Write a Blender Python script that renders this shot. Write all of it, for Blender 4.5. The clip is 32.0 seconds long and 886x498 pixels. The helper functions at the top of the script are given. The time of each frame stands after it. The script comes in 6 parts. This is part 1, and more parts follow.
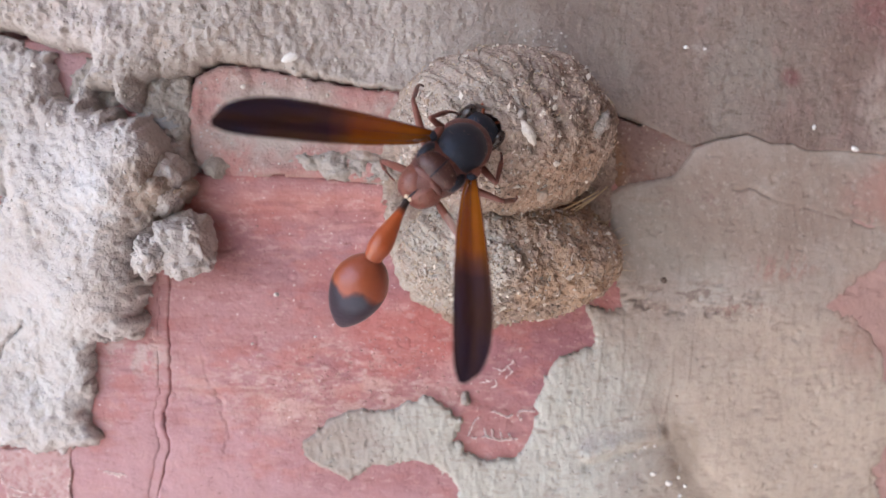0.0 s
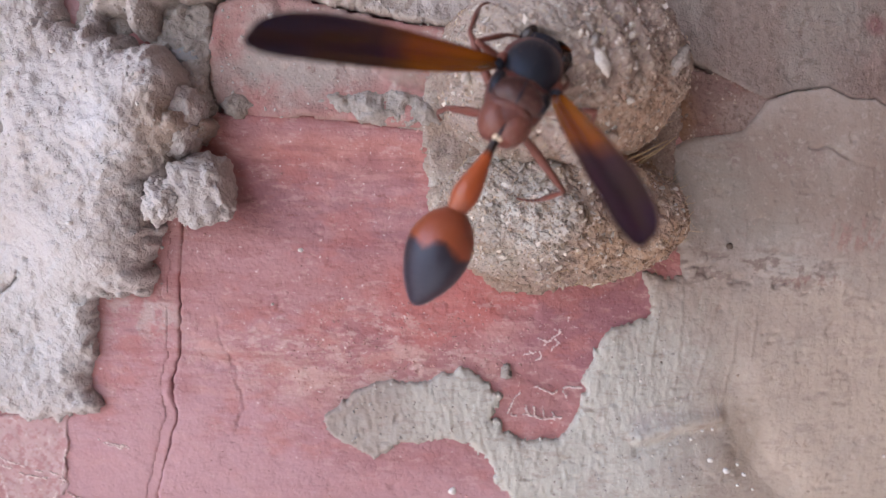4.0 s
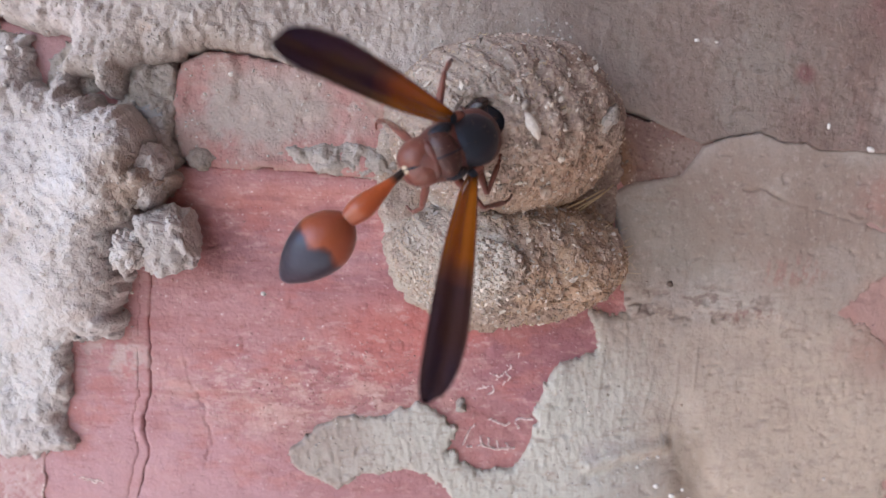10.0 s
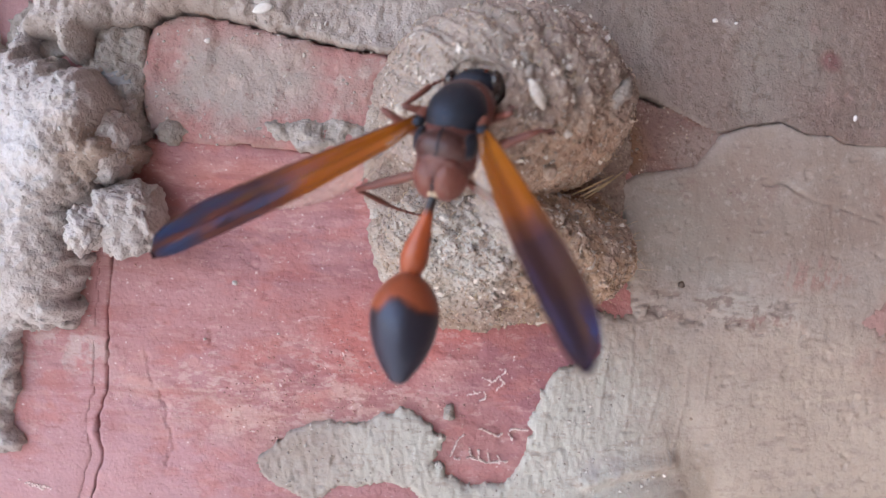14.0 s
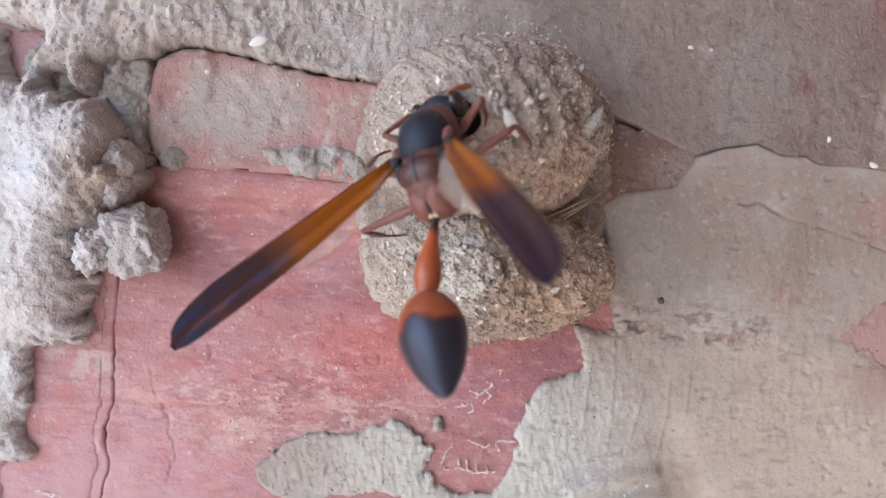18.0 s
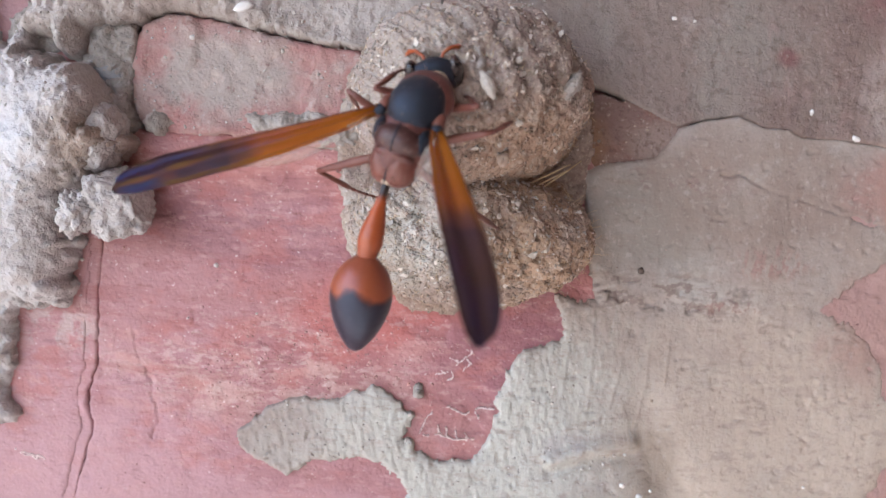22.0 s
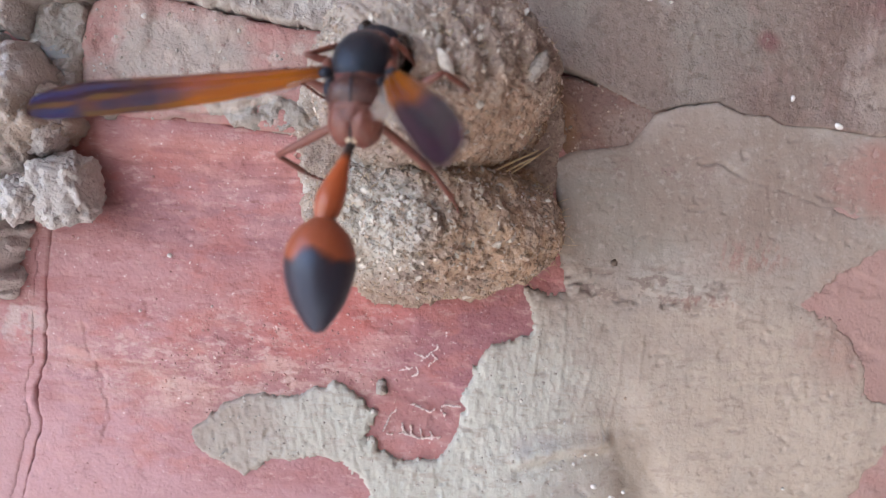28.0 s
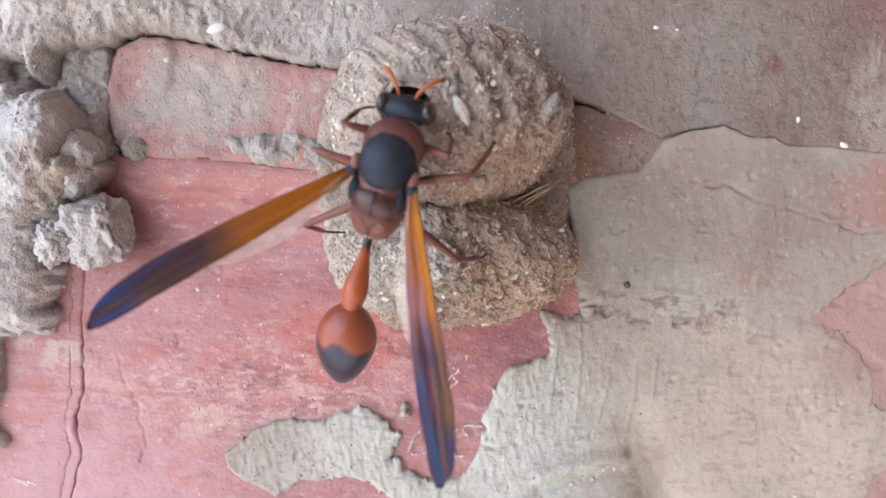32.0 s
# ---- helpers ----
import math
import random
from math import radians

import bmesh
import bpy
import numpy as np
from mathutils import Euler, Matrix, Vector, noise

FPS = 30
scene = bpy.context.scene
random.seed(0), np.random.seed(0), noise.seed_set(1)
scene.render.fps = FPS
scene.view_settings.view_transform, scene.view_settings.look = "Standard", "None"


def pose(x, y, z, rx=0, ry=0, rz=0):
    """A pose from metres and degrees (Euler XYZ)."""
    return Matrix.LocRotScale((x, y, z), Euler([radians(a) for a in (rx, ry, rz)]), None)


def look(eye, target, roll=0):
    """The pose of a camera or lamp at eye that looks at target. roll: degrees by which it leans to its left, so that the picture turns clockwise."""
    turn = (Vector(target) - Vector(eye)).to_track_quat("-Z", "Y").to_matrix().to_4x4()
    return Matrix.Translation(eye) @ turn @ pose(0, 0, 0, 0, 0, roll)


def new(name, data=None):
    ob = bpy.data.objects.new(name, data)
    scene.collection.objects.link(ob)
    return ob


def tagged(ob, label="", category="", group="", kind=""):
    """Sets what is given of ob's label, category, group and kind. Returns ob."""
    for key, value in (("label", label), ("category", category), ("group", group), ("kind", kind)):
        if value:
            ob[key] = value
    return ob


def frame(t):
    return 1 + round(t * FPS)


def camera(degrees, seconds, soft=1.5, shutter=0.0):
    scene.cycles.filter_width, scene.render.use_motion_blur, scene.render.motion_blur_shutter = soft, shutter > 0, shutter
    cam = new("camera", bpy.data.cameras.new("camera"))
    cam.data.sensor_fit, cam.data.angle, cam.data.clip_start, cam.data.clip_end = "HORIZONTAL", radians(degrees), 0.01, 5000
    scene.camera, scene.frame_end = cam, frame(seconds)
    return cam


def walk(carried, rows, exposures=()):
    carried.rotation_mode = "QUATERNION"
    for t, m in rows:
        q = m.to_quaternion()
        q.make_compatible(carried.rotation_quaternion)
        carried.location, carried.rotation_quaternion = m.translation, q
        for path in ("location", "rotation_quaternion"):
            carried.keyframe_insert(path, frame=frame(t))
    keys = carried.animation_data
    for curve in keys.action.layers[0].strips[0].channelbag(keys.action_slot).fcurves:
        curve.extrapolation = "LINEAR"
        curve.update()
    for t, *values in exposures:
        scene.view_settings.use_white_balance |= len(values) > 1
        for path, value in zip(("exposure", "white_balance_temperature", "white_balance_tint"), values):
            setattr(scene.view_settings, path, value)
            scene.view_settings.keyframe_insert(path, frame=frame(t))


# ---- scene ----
cam = camera(62.9, 32.0, soft=1.5)
cam.data.dof.use_dof, cam.data.dof.focus_distance, cam.data.dof.aperture_fstop = True, 0.060, 30.0  # close-up: sharp at the wall and the nest
EYE = 1.2
PATH = [
    (0, -0.00, -70.47, -0.00, 85.04, -1.31, -2.10),
    (0.5, -0.88, -70.02, -0.25, 84.76, -1.26, -2.40),
    (1, -3.54, -69.65, -2.07, 85.02, -1.98, -2.29),
    (1.5, -5.55, -70.65, -2.13, 84.98, -1.97, -2.09),
    (2, -4.26, -67.84, -0.94, 85.84, -2.20, -2.10),
    (2.5, -4.45, -65.58, -1.92, 86.28, -2.08, -2.02),
    (3, -4.14, -63.38, -4.94, 85.83, -2.85, -1.82),
    (3.5, -3.97, -62.08, -4.94, 85.28, -3.23, -1.83),
    (5.5, -2.99, -75.29, -1.20, 83.59, -0.65, -4.43),
    (6, -3.68, -77.00, -4.50, 84.80, -0.98, -4.50),
    (6.5, -4.70, -77.65, -6.81, 85.32, -2.43, -3.92),
    (7, -2.32, -74.41, -3.26, 85.02, -1.61, -3.82),
    (7.5, -1.65, -72.64, -3.99, 84.93, -1.64, -3.73),
    (8, -2.50, -70.47, -0.55, 84.55, -0.93, -3.41),
    (8.5, -3.33, -67.17, -4.08, 84.99, -2.84, -3.54),
    (9, 0.38, -66.96, -0.71, 84.94, -1.67, -3.31),
    (9.5, 0.27, -68.58, -0.80, 84.88, -1.84, -2.03),
    (10, -0.10, -67.09, -0.29, 84.98, -2.11, -2.51),
    (10.5, -0.32, -67.43, -1.65, 85.31, -2.57, -2.45),
    (11, 0.11, -66.16, -4.30, 86.55, -3.52, -2.23),
    (11.5, -0.85, -65.98, -1.69, 86.25, -2.69, -2.31),
    (12, 0.59, -64.84, -2.64, 86.44, -3.19, -2.39),
    (12.5, 4.71, -63.04, -4.07, 86.39, -3.00, -2.37),
    (13, 2.26, -63.48, -1.62, 86.64, -2.90, -1.90),
    (13.5, 0.68, -62.89, -2.47, 86.60, -3.32, -2.66),
    (14, 0.58, -61.40, -3.58, 86.82, -3.69, -2.86),
    (14.5, 0.55, -62.13, -2.64, 87.00, -3.25, -2.48),
    (16.5, 3.25, -63.84, -1.72, 87.91, -2.97, -1.72),
    (17, 3.50, -62.91, -2.96, 88.01, -3.48, -2.14),
    (17.5, 3.12, -63.70, -2.84, 87.84, -3.30, -1.79),
    (18, 2.88, -64.37, -2.77, 87.75, -3.38, -1.61),
    (18.5, 2.59, -64.62, -3.33, 87.76, -3.67, -1.67),
    (19, 2.31, -65.16, -3.61, 87.86, -3.63, -1.31),
    (19.5, 1.56, -66.11, -3.62, 87.67, -3.48, -1.03),
    (20, 2.27, -64.78, -3.87, 87.64, -3.68, -1.61),
    (20.5, 1.96, -64.47, -4.86, 87.78, -4.24, -1.76),
    (21, 2.13, -64.98, -5.31, 87.80, -4.01, -1.36),
    (21.5, 2.70, -65.42, -4.58, 87.49, -3.91, -1.17),
    (22, 4.99, -64.93, -4.89, 87.19, -4.05, -1.29),
    (22.5, 4.98, -64.43, -4.38, 87.06, -3.62, -1.11),
    (23, 4.05, -64.98, -4.74, 86.86, -3.85, -1.00),
    (23.5, 4.94, -64.17, -4.33, 87.10, -3.68, -1.25),
    (24, 3.92, -64.09, -5.21, 87.24, -4.18, -1.29),
    (24.5, 5.58, -64.16, -3.54, 87.48, -3.67, -1.13),
    (25, 5.87, -62.48, -6.29, 87.97, -4.80, -1.71),
    (25.5, 6.47, -61.92, -6.38, 88.62, -4.56, -1.78),
    (27.5, 7.99, -62.32, -4.48, 87.36, -3.92, -1.34),
    (28, 7.83, -62.22, -5.43, 87.00, -4.27, -1.59),
    (28.5, 7.43, -61.27, -7.22, 87.69, -4.61, -1.96),
    (29, 8.44, -61.43, -3.35, 87.60, -2.89, -1.66),
    (29.5, 9.09, -61.34, -0.43, 87.43, -2.28, -1.04),
    (30, 5.58, -62.84, -3.51, 84.89, -3.75, -1.00),
    (30.5, 3.77, -63.17, -2.97, 86.78, -3.20, -1.19),
    (31, 3.44, -65.02, -2.36, 86.39, -2.85, -0.53),
    (31.5, 7.82, -64.08, -2.16, 86.24, -2.57, -0.63),
    (32, 6.77, -64.17, -1.66, 85.83, -2.67, -0.98),
]
# the phone lifts its exposure a little when the dark body moves off the mouth
walk(cam, [(t, pose(x / 1000, y / 1000, EYE + z / 1000, rx, ry, rz)) for t, x, y, z, rx, ry, rz in PATH],
     exposures=[(0, 1.87, 6200, 11), (1, 1.82, 6150, 15), (2, 1.74, 6150, 15), (3, 1.64, 6150, 16), (3.5, 1.64, 6150, 16), (5.5, 1.79, 6050, 14), (7, 1.80, 6050, 14), (8, 1.66, 6100, 16), (9, 1.75, 6100, 13), (11, 1.74, 6100, 12), (12, 1.75, 6050, 12), (13, 1.88, 6000, 10), (14, 1.84, 6000, 12), (17, 1.93, 5950, 9), (25, 1.95, 5950, 9), (28.5, 1.90, 6000, 8), (29, 1.88, 6000, 4), (30, 2.08, 5750, -3), (31, 2.10, 6000, 5), (32, 2.17, 5950, 6)])

# ---- light: sun and sky, shaped by an added, unseen roof, walls and ground ----
SUN = Vector((-0.55, -0.45, 0.70)).normalized()
sun = new("sun", bpy.data.lights.new("sun", "SUN"))
sun.data.energy, sun.data.angle, sun.data.color = 5.0, radians(0.6), (1.0, 0.95, 0.90)
sun.matrix_world = look(SUN * 8 + Vector((0, 0, EYE)), (0, 0, EYE))
world = bpy.data.worlds.new("sky")
scene.world = world
world.use_nodes = True
sky = world.node_tree.nodes.new("ShaderNodeTexSky")
sky.sky_type, sky.sun_disc = "NISHITA", False
sky.sun_elevation, sky.sun_rotation = math.asin(SUN.z), math.atan2(SUN.x, SUN.y)
sky.air_density, sky.dust_density = 1.0, 1.0
back = world.node_tree.nodes["Background"]
back.inputs["Strength"].default_value = 0.15
world.node_tree.links.new(sky.outputs[0], back.inputs[0])

# ---- materials ----


def material(name, color, rough=0.85, spots=(), bump=(), spec=0.3, vary=0.0, sheen=(1, 1, 1)):
    """spots: (size in mm, low, high, colour, strength, stretch[, (x, z, half width, half height) of the tinted area]);
    bump: (size in mm, height in mm[, stretch]).
    """
    m = bpy.data.materials.new(name)
    m.use_nodes = True
    n, link = m.node_tree.nodes, m.node_tree.links.new
    b = n["Principled BSDF"]
    b.inputs["Specular IOR Level"].default_value = spec
    co = n.new("ShaderNodeTexCoord").outputs["Object"]
    rgb = n.new("ShaderNodeRGB")
    rgb.outputs[0].default_value = (*color, 1)
    out = rgb.outputs[0]
    for k, (size, low, high, tint, strength, stretch, *area) in enumerate(spots):
        mp = n.new("ShaderNodeMapping")
        mp.inputs["Scale"].default_value = [1000 / (size * s) for s in stretch]
        mp.inputs["Location"].default_value = (k * 3.7, k * 1.9, k * 5.3)
        link(co, mp.inputs["Vector"])
        nz = n.new("ShaderNodeTexNoise")
        nz.inputs["Scale"].default_value, nz.inputs["Detail"].default_value = 1.0, 7.0
        nz.inputs["Roughness"].default_value = 0.62
        link(mp.outputs[0], nz.inputs["Vector"])
        rp = n.new("ShaderNodeMapRange")
        rp.interpolation_type = "SMOOTHSTEP"
        for key, v in (("From Min", low), ("From Max", high), ("To Min", 0.0), ("To Max", strength)):
            rp.inputs[key].default_value = v
        link(nz.outputs["Fac"], rp.inputs["Value"])
        fac = rp.outputs[0]
        for cx, cz, rx, rz in area:
            ma = n.new("ShaderNodeMapping")
            ma.vector_type = "TEXTURE"
            ma.inputs["Location"].default_value = (cx / 1000, 0, cz / 1000)
            ma.inputs["Scale"].default_value = (rx / 1000, 1, rz / 1000)
            link(co, ma.inputs["Vector"])
            ln = n.new("ShaderNodeVectorMath")
            ln.operation = "LENGTH"
            link(ma.outputs[0], ln.inputs[0])
            nw = n.new("ShaderNodeTexNoise")
            nw.inputs["Scale"].default_value, nw.inputs["Detail"].default_value = 260, 5
            link(co, nw.inputs["Vector"])
            ad = n.new("ShaderNodeMath")
            ad.operation = "ADD"
            link(ln.outputs["Value"], ad.inputs[0])
            link(nw.outputs["Fac"], ad.inputs[1])
            ra = n.new("ShaderNodeMapRange")
            ra.interpolation_type = "SMOOTHSTEP"
            for key, v in (("From Min", 0.9), ("From Max", 1.7), ("To Min", 1.0), ("To Max", 0.0)):
                ra.inputs[key].default_value = v
            link(ad.outputs[0], ra.inputs["Value"])
            mu = n.new("ShaderNodeMath")
            mu.operation = "MULTIPLY"
            link(fac, mu.inputs[0])
            link(ra.outputs[0], mu.inputs[1])
            fac = mu.outputs[0]
        mx = n.new("ShaderNodeMix")
        mx.data_type = "RGBA"
        link(fac, mx.inputs["Factor"])
        link(out, mx.inputs["A"])
        mx.inputs["B"].default_value = (*tint, 1)
        out = mx.outputs["Result"]
    if vary:
        oi = n.new("ShaderNodeNewGeometry")
        hs = n.new("ShaderNodeHueSaturation")
        rp = n.new("ShaderNodeMapRange")
        rp.inputs["To Min"].default_value, rp.inputs["To Max"].default_value = 1 - vary, 1 + vary
        link(oi.outputs["Random Per Island"], rp.inputs["Value"])
        link(rp.outputs[0], hs.inputs["Value"])
        link(out, hs.inputs["Color"])
        out = hs.outputs[0]
    link(out, b.inputs["Base Color"])
    b.inputs["Specular Tint"].default_value = (*sheen, 1)
    nz = n.new("ShaderNodeTexNoise")
    nz.inputs["Scale"].default_value = 700
    link(co, nz.inputs["Vector"])
    rp = n.new("ShaderNodeMapRange")
    rp.inputs["To Min"].default_value, rp.inputs["To Max"].default_value = max(0.02, rough - 0.12), min(1, rough + 0.12)
    link(nz.outputs["Fac"], rp.inputs["Value"])
    link(rp.outputs[0], b.inputs["Roughness"])
    last = None
    for size, height, *stretch in bump:
        mp = n.new("ShaderNodeMapping")
        mp.inputs["Scale"].default_value = [1000 / (size * k) for k in (stretch[0] if stretch else (1, 1, 1))]
        link(co, mp.inputs["Vector"])
        nz = n.new("ShaderNodeTexNoise")
        nz.inputs["Scale"].default_value, nz.inputs["Detail"].default_value = 1.0, 4.0
        link(mp.outputs[0], nz.inputs["Vector"])
        bp = n.new("ShaderNodeBump")
        bp.inputs["Strength"].default_value, bp.inputs["Distance"].default_value = 1.0, height / 1000
        link(nz.outputs["Fac"], bp.inputs["Height"])
        if last:
            link(last, bp.inputs["Normal"])
        last = bp.outputs[0]
    if last:
        link(last, b.inputs["Normal"])
    return m


ONE, FLAT = (1, 1, 1), (3.5, 1, 0.8)
RED = material("red_limewashed_brick", (0.345, 0.162, 0.157), 0.68, [
    (14, 0.42, 0.66, (0.42, 0.225, 0.23), 0.8, FLAT), (22, 0.5, 0.72, (0.25, 0.090, 0.10), 0.7, (2.2, 1, 0.7)),
    (16, 0.32, 0.5, (0.45, 0.255, 0.275), 0.8, ONE, (-26, -29, 19, 13)), (12, 0.35, 0.55, (0.42, 0.115, 0.095), 0.7, ONE, (1, -14.5, 13, 6)),
    # the lip's brighter stripe and the shading below it are tinted in
    (9, 0.35, 0.55, (0.27, 0.11, 0.13), 0.75, ONE, (13, -17, 8, 8)), (8, 0.35, 0.5, (0.43, 0.165, 0.125), 0.65, (2, 1, 0.6), (-8, -2.6, 15, 2.4)), (8, 0.34, 0.50, (0.265, 0.12, 0.135), 0.75, (2.4, 1, 0.5), (-8, -7.0, 17, 5.5)), (1.2, 0.52, 0.6, (0.25, 0.105, 0.105), 0.6, (3.5, 1, 0.5), (-8, -3.5, 16, 3)), (2.4, 0.53, 0.66, (0.48, 0.26, 0.235), 0.6, (1.8, 1, 0.8)),
    (1.6, 0.46, 0.55, (0.47, 0.37, 0.35), 0.75, ONE, (-27.5, -17.5, 4.2, 3.6)), (2.2, 0.48, 0.57, (0.49, 0.31, 0.27), 0.8, (1.6, 1, 0.8), (-9, -21, 14, 4.6)), (0.8, 0.53, 0.59, (0.54, 0.39, 0.35), 0.6, (1.5, 1, 0.7), (-8, -20.5, 16, 6)), (1.4, 0.55, 0.63, (0.27, 0.10, 0.10), 0.5, (1.6, 1, 0.6), (-6, -18, 18, 8)), (4, 0.50, 0.62, (0.40, 0.15, 0.135), 0.6, (1.6, 1, 0.8)), (3, 0.56, 0.66, (0.30, 0.12, 0.125), 0.5, (1.5, 1, 0.7)),
    # the tiny near-white specks paint glints of salt
    (0.9, 0.56, 0.63, (0.50, 0.31, 0.285), 0.5, (1.8, 1, 0.8)), (0.35, 0.645, 0.68, (0.72, 0.60, 0.56), 0.8, ONE), (0.7, 0.60, 0.66, (0.23, 0.085, 0.08), 0.5, (2.2, 1, 0.6)), (5, 0.58, 0.66, (0.29, 0.10, 0.10), 0.35, (2.4, 1, 0.3)), (14, 0.2, 0.36, (0.39, 0.245, 0.218), 1.0, ONE, (54, -6, 20, 44)), (6, 0.2, 0.36, (0.27, 0.165, 0.14), 1.0, ONE, (48, 19, 10, 12)), (10, 0.3, 0.5, (0.33, 0.20, 0.21), 0.7, ONE, (-33, 10, 6, 6)), (12, 0.30, 0.55, (0.44, 0.26, 0.275), 0.7, (2, 1, 0.8), (-12, -35, 45, 12))],
    [(1.4, 0.06), (0.6, 0.06), (0.3, 0.07)], spec=0.4)
GRAINY = [(0.7, 0.50, 0.60, (0.31, 0.265, 0.235), 0.55, (1.6, 1, 0.8)), (0.45, 0.57, 0.66, (0.53, 0.49, 0.455), 0.5, ONE), (1.0, 0.62, 0.70, (0.22, 0.17, 0.145), 0.45, ONE)]
MORTAR = material("grey_lime_mortar", (0.43, 0.38, 0.345), 0.93, [
    (9, 0.42, 0.66, (0.35, 0.30, 0.275), 0.8, ONE), (5, 0.52, 0.7, (0.48, 0.44, 0.42), 0.8, ONE), (7, 0.52, 0.62, (0.36, 0.25, 0.17), 0.6, ONE, (-20, 13, 9, 4)), *GRAINY],
    [(0.8, 0.26), (0.3, 0.24)], spec=0.2)
UPPER = material("grey_brown_plaster_dimmed_right", (0.45, 0.398, 0.362), 0.93, [
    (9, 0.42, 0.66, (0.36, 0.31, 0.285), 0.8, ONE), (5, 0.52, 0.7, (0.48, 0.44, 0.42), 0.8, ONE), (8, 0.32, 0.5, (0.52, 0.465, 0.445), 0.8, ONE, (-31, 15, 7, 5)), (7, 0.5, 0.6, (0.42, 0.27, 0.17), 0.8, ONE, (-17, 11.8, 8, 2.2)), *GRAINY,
    # browner plaster on the right, tinted darker still for the light's falloff
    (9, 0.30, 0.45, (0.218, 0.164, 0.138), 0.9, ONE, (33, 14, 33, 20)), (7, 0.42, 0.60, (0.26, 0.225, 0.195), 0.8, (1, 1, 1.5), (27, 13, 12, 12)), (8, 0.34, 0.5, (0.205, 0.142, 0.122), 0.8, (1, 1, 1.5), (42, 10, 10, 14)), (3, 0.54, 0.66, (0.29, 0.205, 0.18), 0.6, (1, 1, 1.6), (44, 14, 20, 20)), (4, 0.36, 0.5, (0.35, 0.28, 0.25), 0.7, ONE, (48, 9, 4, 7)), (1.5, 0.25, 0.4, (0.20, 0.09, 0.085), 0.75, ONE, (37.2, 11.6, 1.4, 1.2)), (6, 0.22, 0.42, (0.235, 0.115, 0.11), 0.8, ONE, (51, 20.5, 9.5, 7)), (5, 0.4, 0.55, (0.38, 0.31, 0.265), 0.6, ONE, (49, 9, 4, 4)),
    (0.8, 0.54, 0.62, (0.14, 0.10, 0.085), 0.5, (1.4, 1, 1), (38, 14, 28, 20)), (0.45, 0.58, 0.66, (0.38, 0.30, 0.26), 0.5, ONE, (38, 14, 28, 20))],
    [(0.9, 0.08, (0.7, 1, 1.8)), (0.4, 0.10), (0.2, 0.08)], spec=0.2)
CRUMB = material("grey_brown_mortar", (0.33, 0.292, 0.262), 0.93, [(3, 0.42, 0.62, (0.39, 0.35, 0.32), 0.8, ONE), (0.7, 0.5, 0.62, (0.24, 0.21, 0.185), 0.55, ONE), (0.4, 0.6, 0.68, (0.48, 0.45, 0.41), 0.5, ONE)], [(0.8, 0.2), (0.3, 0.2)], spec=0.2)
STREAK = (0.45, 1, 3.0)
